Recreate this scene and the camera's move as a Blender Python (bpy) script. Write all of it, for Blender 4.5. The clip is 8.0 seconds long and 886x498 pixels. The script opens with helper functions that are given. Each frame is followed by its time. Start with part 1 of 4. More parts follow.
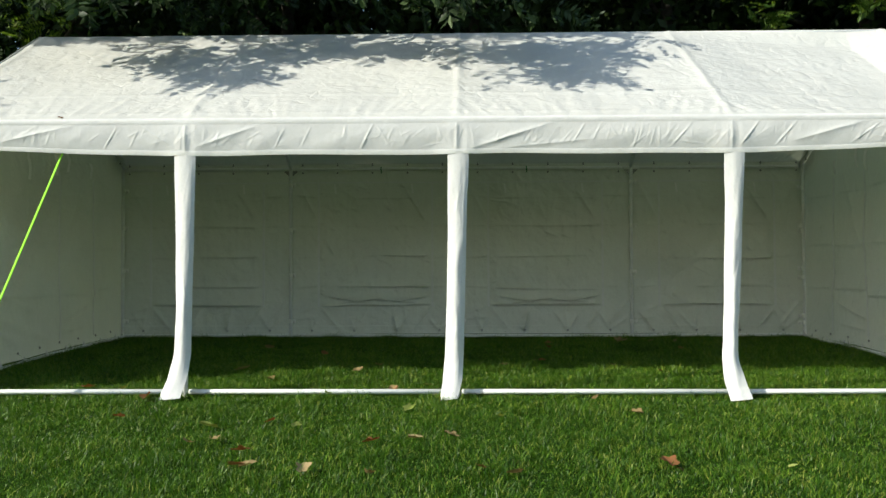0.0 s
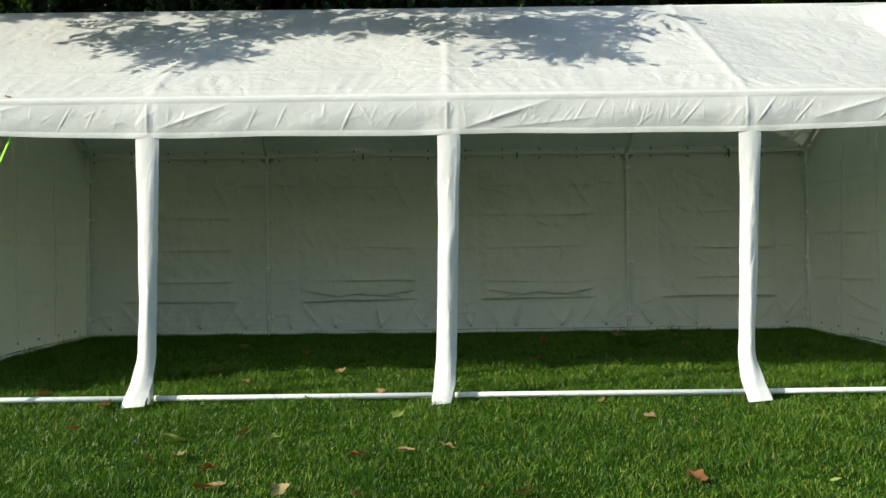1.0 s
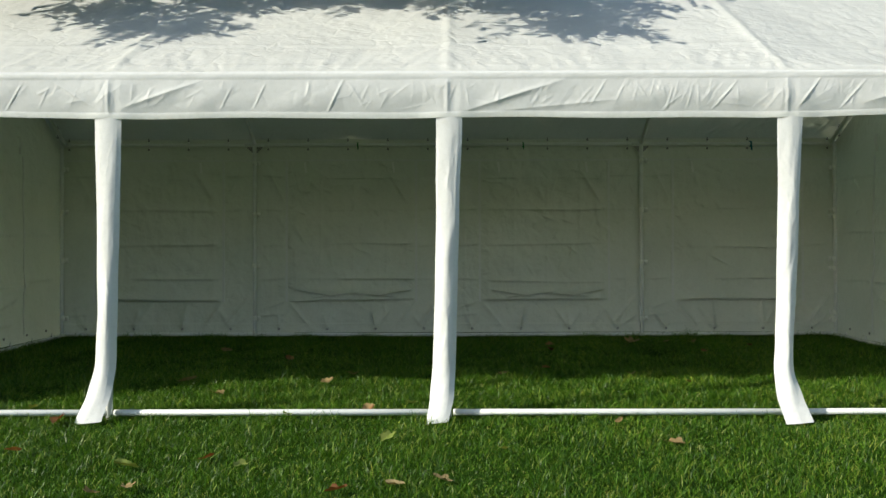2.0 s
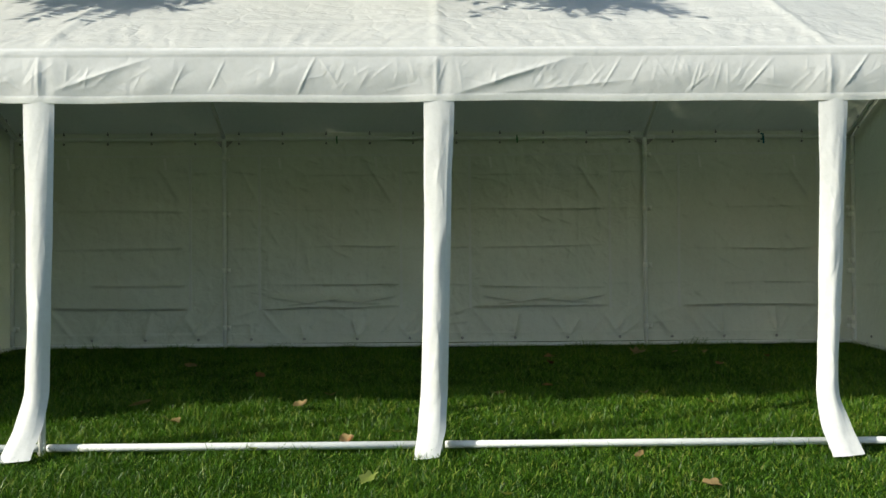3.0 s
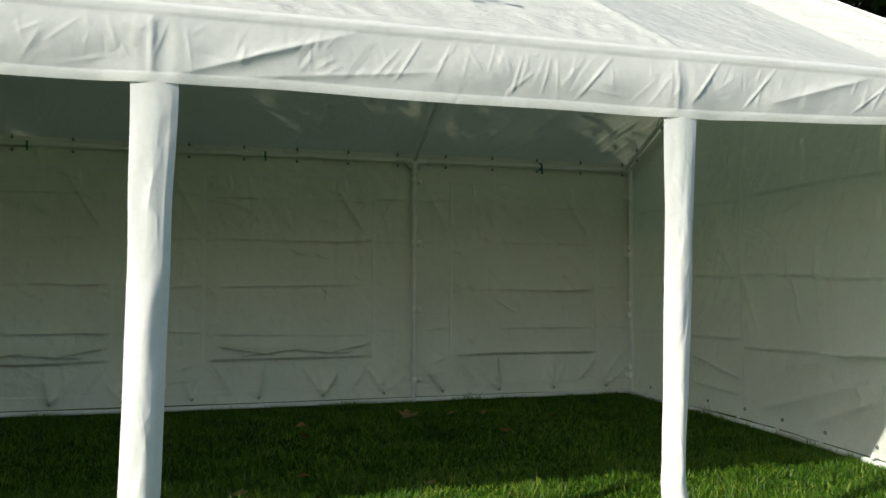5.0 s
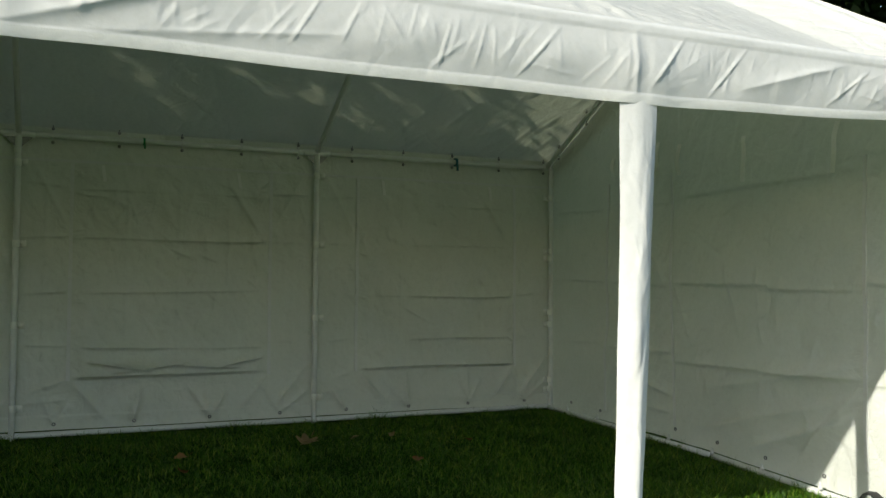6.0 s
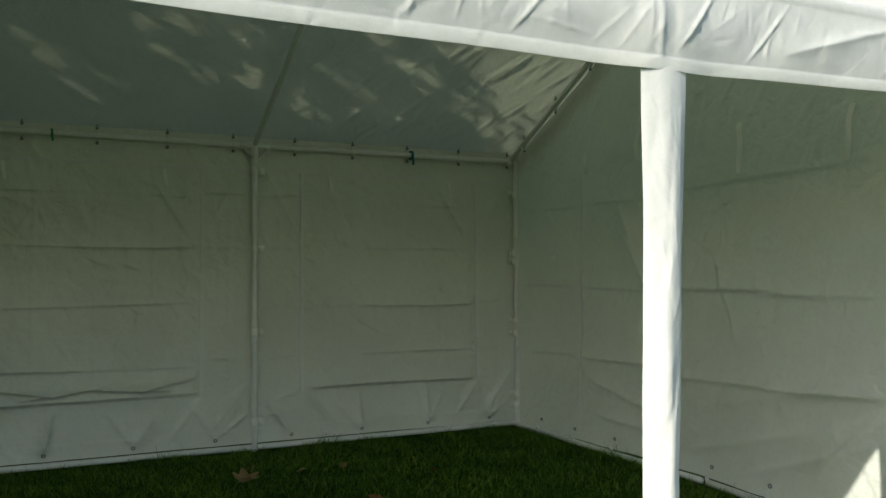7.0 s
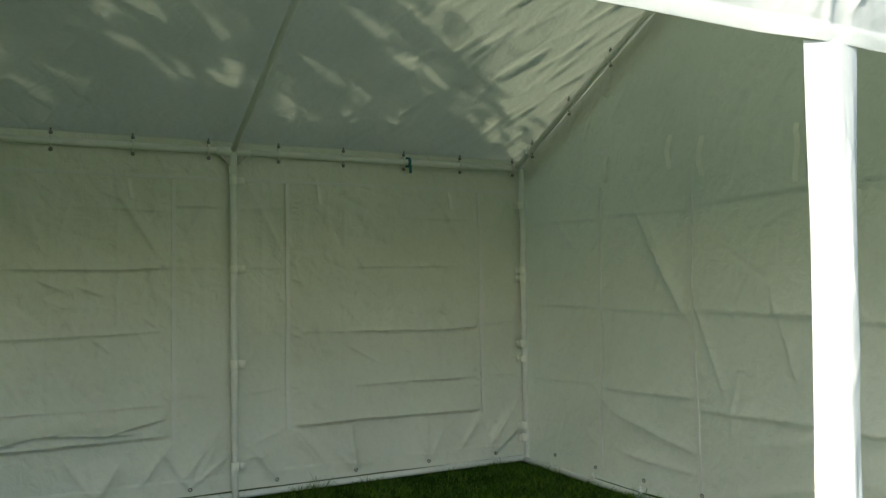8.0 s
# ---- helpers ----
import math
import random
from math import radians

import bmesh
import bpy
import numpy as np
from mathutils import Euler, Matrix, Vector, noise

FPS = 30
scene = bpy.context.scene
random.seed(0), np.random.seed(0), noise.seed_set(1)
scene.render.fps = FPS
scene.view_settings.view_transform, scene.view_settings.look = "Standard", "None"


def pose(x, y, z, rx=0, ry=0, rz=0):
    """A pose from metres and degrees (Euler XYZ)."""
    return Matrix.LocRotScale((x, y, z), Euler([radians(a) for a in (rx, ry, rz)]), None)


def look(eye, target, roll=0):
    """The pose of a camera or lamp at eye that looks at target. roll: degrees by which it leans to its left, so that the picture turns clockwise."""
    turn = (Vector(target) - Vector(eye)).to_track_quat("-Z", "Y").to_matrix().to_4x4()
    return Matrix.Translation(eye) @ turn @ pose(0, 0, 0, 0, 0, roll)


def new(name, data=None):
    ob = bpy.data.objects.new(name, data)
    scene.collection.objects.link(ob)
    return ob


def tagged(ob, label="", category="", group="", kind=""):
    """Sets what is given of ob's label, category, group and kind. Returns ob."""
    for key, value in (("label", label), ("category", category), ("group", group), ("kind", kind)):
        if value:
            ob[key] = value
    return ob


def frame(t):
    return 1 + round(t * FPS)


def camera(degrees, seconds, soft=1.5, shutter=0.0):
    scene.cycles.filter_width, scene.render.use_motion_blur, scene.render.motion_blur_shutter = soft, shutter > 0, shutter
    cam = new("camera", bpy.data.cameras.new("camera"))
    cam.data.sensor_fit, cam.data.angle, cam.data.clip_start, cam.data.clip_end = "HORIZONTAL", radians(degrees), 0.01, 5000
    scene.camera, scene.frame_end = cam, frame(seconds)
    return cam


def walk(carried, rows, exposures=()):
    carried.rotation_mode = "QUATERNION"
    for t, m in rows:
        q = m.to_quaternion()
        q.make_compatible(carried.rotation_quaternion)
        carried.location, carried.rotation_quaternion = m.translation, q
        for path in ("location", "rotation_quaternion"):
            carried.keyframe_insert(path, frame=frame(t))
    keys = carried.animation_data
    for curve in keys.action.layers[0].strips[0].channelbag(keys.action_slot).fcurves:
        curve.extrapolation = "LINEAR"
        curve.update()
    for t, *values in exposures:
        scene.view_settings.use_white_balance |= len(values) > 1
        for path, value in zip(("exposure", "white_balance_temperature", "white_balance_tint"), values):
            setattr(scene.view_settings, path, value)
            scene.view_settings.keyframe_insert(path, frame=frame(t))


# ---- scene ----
cam = camera(52.9, 8.0)
PATH = [
    (0, (0.037, -6.479, 0.77), (-0.009, -4.48, 0.822), -0.2),
    (0.5, (-0.028, -6.177, 0.772), (-0.04, -4.177, 0.821), -0.3),
    (1, (-0.038, -5.908, 0.768), (-0.041, -3.909, 0.803), -0.7),
    (1.5, (-0.017, -5.586, 0.782), (-0.028, -3.586, 0.809), -0.2),
    (3, (-0.044, -4.48, 0.836), (-0.017, -2.48, 0.859), -0.4),
    (3.5, (-0.094, -4.126, 0.865), (0.058, -2.133, 0.92), -0.5),
    (4, (-0.101, -3.76, 0.874), (0.205, -1.785, 0.94), -1.0),
    (4.5, (-0.044, -3.416, 0.917), (0.424, -1.473, 0.993), -0.5),
    (6, (0.243, -2.423, 1.031), (1.039, -0.59, 1.108), 0.4),
    (6.5, (0.36, -2.076, 1.071), (1.247, -0.285, 1.141), 0.0),
    (7, (0.467, -1.755, 1.093), (1.372, 0.028, 1.165), -0.4),
    (7.5, (0.547, -1.42, 1.14), (1.468, 0.353, 1.228), -0.5),
    (8, (0.571, -1.067, 1.187), (1.541, 0.68, 1.274), -0.9),
]
EXPOSURES = [(0, 0.56, 6600, 3), (1.5, 0.46, 6600, 3), (3.0, 0.38, 6600, 3), (6.5, 0.40, 6600, 3), (7.0, 0.46, 6600, 3), (7.5, 0.82, 6600, 3), (8.0, 1.24, 6600, 3)]
walk(cam, [(t, look(eye, target, roll)) for t, eye, target, roll in PATH], EXPOSURES)

# ---- world and sun: a low sun from the front left ----
SUN_WAY = Vector((2.30, 1.0, -1.425)).normalized()
world = bpy.data.worlds.new("sky")
scene.world = world
world.use_nodes = True
wn = world.node_tree.nodes
sky = wn.new("ShaderNodeTexSky")
sky.sky_type = 'NISHITA'
sky.sun_disc = False
sky.sun_elevation = math.asin(-SUN_WAY.z)
sky.sun_rotation = math.atan2(-SUN_WAY.x, -SUN_WAY.y)
wn["Background"].inputs["Strength"].default_value = 0.108
world.node_tree.links.new(sky.outputs[0], wn["Background"].inputs["Color"])

sun_data = bpy.data.lights.new("sun", 'SUN')
sun_data.energy = 4.25
sun_data.angle = radians(0.5)
sun_data.color = (1.0, 0.94, 0.83)
sun = new("sun", sun_data)
sun.matrix_world = Matrix.Translation((-20, -9, 13)) @ SUN_WAY.to_track_quat("-Z", "Y").to_matrix().to_4x4()


# ---- materials ----
def material(name):
    m = bpy.data.materials.new(name)
    m.use_nodes = True
    nt = m.node_tree
    return m, nt, nt.nodes["Principled BSDF"], nt.nodes["Material Output"]


def node(nt, kind, **values):
    n = nt.nodes.new(kind)
    for key, v in values.items():
        n.inputs[key].default_value = v
    return n


def ramp(nt, source, stops):
    n = nt.nodes.new("ShaderNodeValToRGB")
    e = n.color_ramp.elements
    e[0].position, e[0].color = stops[0][0], (*stops[0][1], 1)
    e[1].position, e[1].color = stops[-1][0], (*stops[-1][1], 1)
    for p, c in stops[1:-1]:
        x = e.new(p)
        x.color = (*c, 1)
    nt.links.new(source, n.inputs["Fac"])
    return n


def fabric(name, low, high, through_share, through_colour, bump=0.25, crease=0.2, weave=420.0, sheen=(0.48, 0.35)):
    """Woven polyethylene sheet: matt white, a little light comes through."""
    m, nt, bsdf, out = material(name)
    tc = nt.nodes.new("ShaderNodeTexCoord")
    big = node(nt, "ShaderNodeTexNoise", Scale=1.7, Detail=4.0, Roughness=0.6)
    nt.links.new(tc.outputs["Object"], big.inputs["Vector"])
    col = ramp(nt, big.outputs["Fac"], [(0.3, low), (0.7, high)])
    fine = node(nt, "ShaderNodeTexNoise", Scale=38.0, Detail=5.0, Roughness=0.65)
    nt.links.new(tc.outputs["Object"], fine.inputs["Vector"])
    dirt = ramp(nt, fine.outputs["Fac"], [(0.25, (0.93, 0.93, 0.92)), (0.55, (1, 1, 1))])
    mix = nt.nodes.new("ShaderNodeMix")
    mix.data_type, mix.blend_type = 'RGBA', 'MULTIPLY'
    mix.inputs["Factor"].default_value = 1.0
    nt.links.new(col.outputs["Color"], mix.inputs[6])
    nt.links.new(dirt.outputs["Color"], mix.inputs[7])
    nt.links.new(mix.outputs[2], bsdf.inputs["Base Color"])
    bsdf.inputs["Roughness"].default_value = sheen[0]
    bsdf.inputs["Specular IOR Level"].default_value = sheen[1]
    crumple = node(nt, "ShaderNodeTexNoise", Scale=11.0, Detail=6.0, Roughness=0.55, Distortion=0.6)
    nt.links.new(tc.outputs["Object"], crumple.inputs["Vector"])
    b1 = node(nt, "ShaderNodeBump", Strength=bump, Distance=0.02)
    nt.links.new(crumple.outputs["Fac"], b1.inputs["Height"])
    warp = node(nt, "ShaderNodeTexNoise", Scale=2.2, Detail=3.0)
    nt.links.new(tc.outputs["Object"], warp.inputs["Vector"])
    shift = nt.nodes.new("ShaderNodeMix")
    shift.data_type = 'VECTOR'
    shift.inputs["Factor"].default_value = 0.16
    nt.links.new(tc.outputs["Object"], shift.inputs[4])
    nt.links.new(warp.outputs["Color"], shift.inputs[5])
    last = b1
    for scale, share in ((5.5, 1.0), (13.0, 0.6)):
        vor = node(nt, "ShaderNodeTexVoronoi", Scale=scale)
        vor.feature = 'DISTANCE_TO_EDGE'
        nt.links.new(shift.outputs[1], vor.inputs["Vector"])
        edge = ramp(nt, vor.outputs["Distance"], [(0.0, (0, 0, 0)), (0.08, (0.85, 0.85, 0.85)), (0.3, (1, 1, 1))])
        gate = node(nt, "ShaderNodeTexNoise", Scale=scale * 0.45, Detail=1.0)
        nt.links.new(shift.outputs[1], gate.inputs["Vector"])
        where = ramp(nt, gate.outputs["Fac"], [(0.47, (0, 0, 0)), (0.62, (1, 1, 1))])
        part_on = nt.nodes.new("ShaderNodeMix")
        part_on.data_type = 'RGBA'
        part_on.inputs[6].default_value = (1, 1, 1, 1)
        nt.links.new(where.outputs["Color"], part_on.inputs["Factor"])
        nt.links.new(edge.outputs["Color"], part_on.inputs[7])
        b = node(nt, "ShaderNodeBump", Strength=crease * share, Distance=0.03)
        nt.links.new(part_on.outputs[2], b.inputs["Height"])
        nt.links.new(last.outputs["Normal"], b.inputs["Normal"])
        last = b
    w = node(nt, "ShaderNodeTexNoise", Scale=weave, Detail=1.0)
    nt.links.new(tc.outputs["Object"], w.inputs["Vector"])
    b2 = node(nt, "ShaderNodeBump", Strength=0.12, Distance=0.002)
    nt.links.new(w.outputs["Fac"], b2.inputs["Height"])
    nt.links.new(last.outputs["Normal"], b2.inputs["Normal"])
    nt.links.new(b2.outputs["Normal"], bsdf.inputs["Normal"])
    tr = node(nt, "ShaderNodeBsdfTranslucent", Color=(*through_colour, 1))
    mx = node(nt, "ShaderNodeMixShader", Fac=through_share)
    nt.links.new(bsdf.outputs[0], mx.inputs[1])
    nt.links.new(tr.outputs[0], mx.inputs[2])
    nt.links.new(mx.outputs[0], out.inputs["Surface"])
    return m


def plain(name, low, high, rough=0.5, scale=30.0, metal=0.0, bump=0.1):
    m, nt, bsdf, out = material(name)
    tc = nt.nodes.new("ShaderNodeTexCoord")
    n = node(nt, "ShaderNodeTexNoise", Scale=scale, Detail=5.0, Roughness=0.6)
    nt.links.new(tc.outputs["Object"], n.inputs["Vector"])
    col = ramp(nt, n.outputs["Fac"], [(0.3, low), (0.65, high)])
    nt.links.new(col.outputs["Color"], bsdf.inputs["Base Color"])
    bsdf.inputs["Roughness"].default_value = rough
    bsdf.inputs["Metallic"].default_value = metal
    b = node(nt, "ShaderNodeBump", Strength=bump, Distance=0.003)
    nt.links.new(n.outputs["Fac"], b.inputs["Height"])
    nt.links.new(b.outputs["Normal"], bsdf.inputs["Normal"])
    return m


def leafy(name, stops, share=0.35, glow=(0.10, 0.20, 0.03), rough=0.45, island=True, gloss=0.3):
    """Leaves and grass blades: each one its own tint, a little light through them."""
    m, nt, bsdf, out = material(name)
    if island:
        r = nt.nodes.new("ShaderNodeNewGeometry").outputs["Random Per Island"]
    else:
        r = nt.nodes.new("ShaderNodeObjectInfo").outputs["Random"]
    col = ramp(nt, r, stops)
    tc = nt.nodes.new("ShaderNodeTexCoord")
    n = node(nt, "ShaderNodeTexNoise", Scale=1.3, Detail=3.0)
    nt.links.new(tc.outputs["Object"], n.inputs["Vector"])
    patch = ramp(nt, n.outputs["Fac"], [(0.3, (0.72, 0.78, 0.7)), (0.7, (1.2, 1.12, 1.05))])
    mix = nt.nodes.new("ShaderNodeMix")
    mix.data_type, mix.blend_type = 'RGBA', 'MULTIPLY'
    mix.inputs["Factor"].default_value = 1.0
    nt.links.new(col.outputs["Color"], mix.inputs[6])
    nt.links.new(patch.outputs["Color"], mix.inputs[7])
    nt.links.new(mix.outputs[2], bsdf.inputs["Base Color"])
    bsdf.inputs["Roughness"].default_value = rough
    bsdf.inputs["Specular IOR Level"].default_value = gloss
    tr = node(nt, "ShaderNodeBsdfTranslucent", Color=(*glow, 1))
    mx = node(nt, "ShaderNodeMixShader", Fac=share)
    nt.links.new(bsdf.outputs[0], mx.inputs[1])
    nt.links.new(tr.outputs[0], mx.inputs[2])
    nt.links.new(mx.outputs[0], out.inputs["Surface"])
    return m


M_ROOF = fabric("roof_sheet", (0.76, 0.76, 0.74), (0.83, 0.83, 0.81), 0.21, (0.66, 0.71, 0.52), 0.52, 0.12)
M_VALANCE = fabric("valance_sheet", (0.76, 0.76, 0.76), (0.82, 0.82, 0.82), 0.10, (0.62, 0.66, 0.60), 0.16, 0.04)
M_WALL = fabric("wall_sheet", (0.76, 0.77, 0.74), (0.84, 0.85, 0.82), 0.195, (0.64, 0.70, 0.44), 0.75, 0.12, 420.0, (0.36, 0.5))
M_SEAM = fabric("seam_tape", (0.78, 0.79, 0.77), (0.84, 0.84, 0.82), 0.11, (0.62, 0.66, 0.54), 0.15, 0.05)
M_TIE = plain("white_webbing", (0.82, 0.82, 0.78), (0.88, 0.88, 0.84), 0.6, 120.0, 0.0, 0.3)
M_TUBE = plain("white_painted_steel", (0.72, 0.73, 0.72), (0.80, 0.81, 0.80), 0.38, 14.0)
M_STEEL = plain("zinc_steel", (0.20, 0.20, 0.20), (0.32, 0.32, 0.31), 0.4, 60.0, 0.8)
M_DARK = plain("black_rubber", (0.015, 0.015, 0.016), (0.03, 0.03, 0.03), 0.6, 50.0)
M_BALL = plain("white_plastic_ball", (0.70, 0.70, 0.68), (0.78, 0.78, 0.76), 0.35, 20.0)
M_ROPE = plain("lime_webbing", (0.24, 0.72, 0.01), (0.32, 0.85, 0.02), 0.6, 160.0, 0.0, 0.4)
M_TEAL = plain("teal_cord", (0.01, 0.10, 0.14), (0.02, 0.16, 0.2), 0.6, 90.0)
M_GREENCORD = plain("green_cord", (0.01, 0.16, 0.05), (0.02, 0.24, 0.08), 0.6, 90.0)
M_BARK = plain("bark", (0.035, 0.028, 0.02), (0.09, 0.075, 0.06), 0.9, 9.0, 0.0, 0.8)
M_GRASS = leafy("grass_blades", [(0.0, (0.014, 0.046, 0.005)), (0.45, (0.046, 0.122, 0.008)),
                                 (0.78, (0.112, 0.228, 0.016)), (1.0, (0.29, 0.325, 0.06))], 0.22, (0.11, 0.27, 0.006), 0.42, True, 0.3)
M_FOLIAGE = leafy("dark_foliage", [(0.0, (0.020, 0.040, 0.018)), (0.6, (0.042, 0.075, 0.028)), (1.0, (0.08, 0.13, 0.035))],
                  0.2, (0.03, 0.07, 0.008), 0.55)
# lighter copy of the foliage; sunlight on the twigs is put into its colour
M_SUNLIT_LEAF = leafy("sunlit_foliage", [(0.0, (0.06, 0.12, 0.02)), (0.7, (0.11, 0.19, 0.03)), (1.0, (0.16, 0.20, 0.03))],
                0.4, (0.20, 0.32, 0.03), 0.45)
M_RUSSET = leafy("russet_dry_leaf", [(0.0, (0.13, 0.055, 0.022)), (0.5, (0.22, 0.10, 0.042)), (1.0, (0.30, 0.16, 0.075))],
                 0.2, (0.30, 0.10, 0.02), 0.6, False)
M_TAN = leafy("tan_dry_leaf", [(0.0, (0.22, 0.15, 0.07)), (0.5, (0.34, 0.25, 0.13)), (1.0, (0.42, 0.34, 0.20))],
              0.2, (0.30, 0.20, 0.06), 0.6, False)
M_YELLOW = leafy("yellow_green_leaf", [(0.0, (0.20, 0.26, 0.06)), (1.0, (0.36, 0.40, 0.12))], 0.25, (0.3, 0.32, 0.05), 0.5, False)


def lawn_material():
    m, nt, bsdf, out = material("lawn_soil")
    tc = nt.nodes.new("ShaderNodeTexCoord")
    a = node(nt, "ShaderNodeTexNoise", Scale=0.7, Detail=6.0, Roughness=0.65)
    b = node(nt, "ShaderNodeTexNoise", Scale=55.0, Detail=4.0, Roughness=0.7)
    for x in (a, b):
        nt.links.new(tc.outputs["Object"], x.inputs["Vector"])
    c1 = ramp(nt, a.outputs["Fac"], [(0.3, (0.014, 0.040, 0.004)), (0.7, (0.030, 0.075, 0.006))])
    c2 = ramp(nt, b.outputs["Fac"], [(0.3, (0.45, 0.5, 0.4)), (0.7, (1.3, 1.25, 1.2))])
    mix = nt.nodes.new("ShaderNodeMix")
    mix.data_type, mix.blend_type = 'RGBA', 'MULTIPLY'
    mix.inputs["Factor"].default_value = 1.0
    nt.links.new(c1.outputs["Color"], mix.inputs[6])
    nt.links.new(c2.outputs["Color"], mix.inputs[7])
    nt.links.new(mix.outputs[2], bsdf.inputs["Base Color"])
    bsdf.inputs["Roughness"].default_value = 0.95
    bsdf.inputs["Specular IOR Level"].default_value = 0.05
    bp = node(nt, "ShaderNodeBump", Strength=0.8, Distance=0.03)
    nt.links.new(b.outputs["Fac"], bp.inputs["Height"])
    nt.links.new(bp.outputs["Normal"], bsdf.inputs["Normal"])
    return m


M_LAWN = lawn_material()


# ---- building helpers ----
def mesh_from(name, verts, faces, mat, smooth=True):
    me = bpy.data.meshes.new(name)
    me.from_pydata(verts, [], faces)
    me.materials.append(mat)
    if smooth:
        me.polygons.foreach_set("use_smooth", [True] * len(me.polygons))
    me.update()
    return me


def hang(name, me, parent, label=""):
    ob = new(name, me)
    ob.parent = parent
    if label:
        ob["label"] = label
    return ob


def part(name, bm, mat, parent, label="", smooth=True):
    me = bpy.data.meshes.new(name)
    bm.to_mesh(me)
    bm.free()
    me.materials.append(mat)
    if smooth:
        me.polygons.foreach_set("use_smooth", [True] * len(me.polygons))
    ob = new(name, me)
    if parent:
        ob.parent = parent
    if label:
        ob["label"] = label
    return ob


def grid(fn, nu, nv):
    """A sheet of nu by nv quads from a function of two shares."""
    verts = [fn(i / nu, j / nv) for j in range(nv + 1) for i in range(nu + 1)]
    w = nu + 1
    faces = [(j * w + i, j * w + i + 1, (j + 1) * w + i + 1, (j + 1) * w + i) for j in range(nv) for i in range(nu)]
    return verts, faces


def tube_data(a, b, r, sides=14):
    """A capped tube from a to b with softened ends."""
    a, b = Vector(a), Vector(b)
    way = (b - a).normalized()
    side = way.orthogonal().normalized()
    up = way.cross(side)
    verts, faces = [], []
    length = (b - a).length
    e = min(0.004, length * 0.1)
    for d, rr in ((0, r * 0.8), (e, r), (length - e, r), (length, r * 0.8)):
        for k in range(sides):
            t = math.tau * k / sides
            verts.append(a + way * d + (side * math.cos(t) + up * math.sin(t)) * rr)
    for j in range(3):
        for k in range(sides):
            k2 = (k + 1) % sides
            faces.append((j * sides + k, j * sides + k2, (j + 1) * sides + k2, (j + 1) * sides + k))
    faces.append(tuple(reversed(range(sides))))
    faces.append(tuple(range(3 * sides, 4 * sides)))
    return verts, faces


def tube(name, a, b, r, mat, parent, label="", sides=14):
    return hang(name, mesh_from(name, *tube_data(a, b, r, sides), mat), parent, label)


def box_bm(sx, sy, sz, bevel=0.0, m=None):
    bm = bmesh.new()
    bmesh.ops.create_cube(bm, size=1.0, matrix=Matrix.Diagonal((sx, sy, sz, 1)))
    if bevel:
        bmesh.ops.bevel(bm, geom=bm.edges[:], offset=bevel, segments=2, affect='EDGES')
    if m is not None:
        bmesh.ops.transform(bm, matrix=m, verts=bm.verts)
    return bm


def nz(x, y, z=0.0):
    return noise.noise(Vector((x, y, z)))


def ridges(x, y, seed):
    """Sharp-edged crumple folds, about 0 to 1."""
    return 1.0 - min(1.0, abs(nz(x, y, seed)) * 3.0)


def facets(x, y, seed):
    """Flat facets between sharp creases, about 0 to 1."""
    d = noise.voronoi(Vector((x, y, seed)), distance_metric='DISTANCE')[0]
    return min(1.0, d[1] - d[0])


def fold(x, z, x0, z0, x1, z1, wide):
    """How near a place is to the crease between two points: 1 on it, 0 away."""
    dx, dz = x1 - x0, z1 - z0
    t = max(0.0, min(1.0, ((x - x0) * dx + (z - z0) * dz) / (dx * dx + dz * dz)))
    d = math.hypot(x - x0 - t * dx, z - z0 - t * dz)
    return math.exp(-d / (0.75 * wide)) * (1.0 if d < 3 * wide else 0.0) * (1.0 - 0.6 * abs(2 * t - 1) ** 3)


def crumples(count, x0, x1, z0, z1, seed, long, deep, wide, lean=0.0, spread=1.0):
    """Scattered short straight creases; gives the height of the folds at a place."""
    rng = random.Random(seed)
    cells = {}
    for _ in range(count):
        x, z = rng.uniform(x0, x1), rng.uniform(z0, z1)
        a = math.pi / 2 + lean + rng.gauss(0, spread)
        l = rng.uniform(0.35, 1.0) * long
        w = rng.uniform(0.6, 1.3) * wide
        row = (x, z, x + math.cos(a) * l, z + math.sin(a) * l, rng.choice((1, 1, -0.6)) * rng.uniform(0.3, 1.0) * deep, w)
        for i in range(int((min(row[0], row[2]) - 3 * w) // 0.1), int((max(row[0], row[2]) + 3 * w) // 0.1) + 1):
            cells.setdefault(i, []).append(row)

    def height(x, z):
        h = 0.0
        for a0, b0, a1, b1, d, w in cells.get(int(x // 0.1), ()):
            if min(b0, b1) - 3 * w < z < max(b0, b1) + 3 * w:
                h += d * fold(x, z, a0, b0, a1, b1, w)
        return h
    return height


def cloth_noise(x, y, seed):
    """Smooth value noise on arrays, -1 to 1."""
    xi, yi = np.floor(x), np.floor(y)
    fx, fy = x - xi, y - yi
    fx, fy = fx * fx * (3 - 2 * fx), fy * fy * (3 - 2 * fy)

    def corner(i, j):
        v = np.sin(i * 127.1 + j * 311.7 + seed * 74.7) * 43758.5453
        return 2.0 * (v - np.floor(v)) - 1.0
    a = corner(xi, yi) * (1 - fx) + corner(xi + 1, yi) * fx
    b = corner(xi, yi + 1) * (1 - fx) + corner(xi + 1, yi + 1) * fx
    return a * (1 - fy) + b * fy


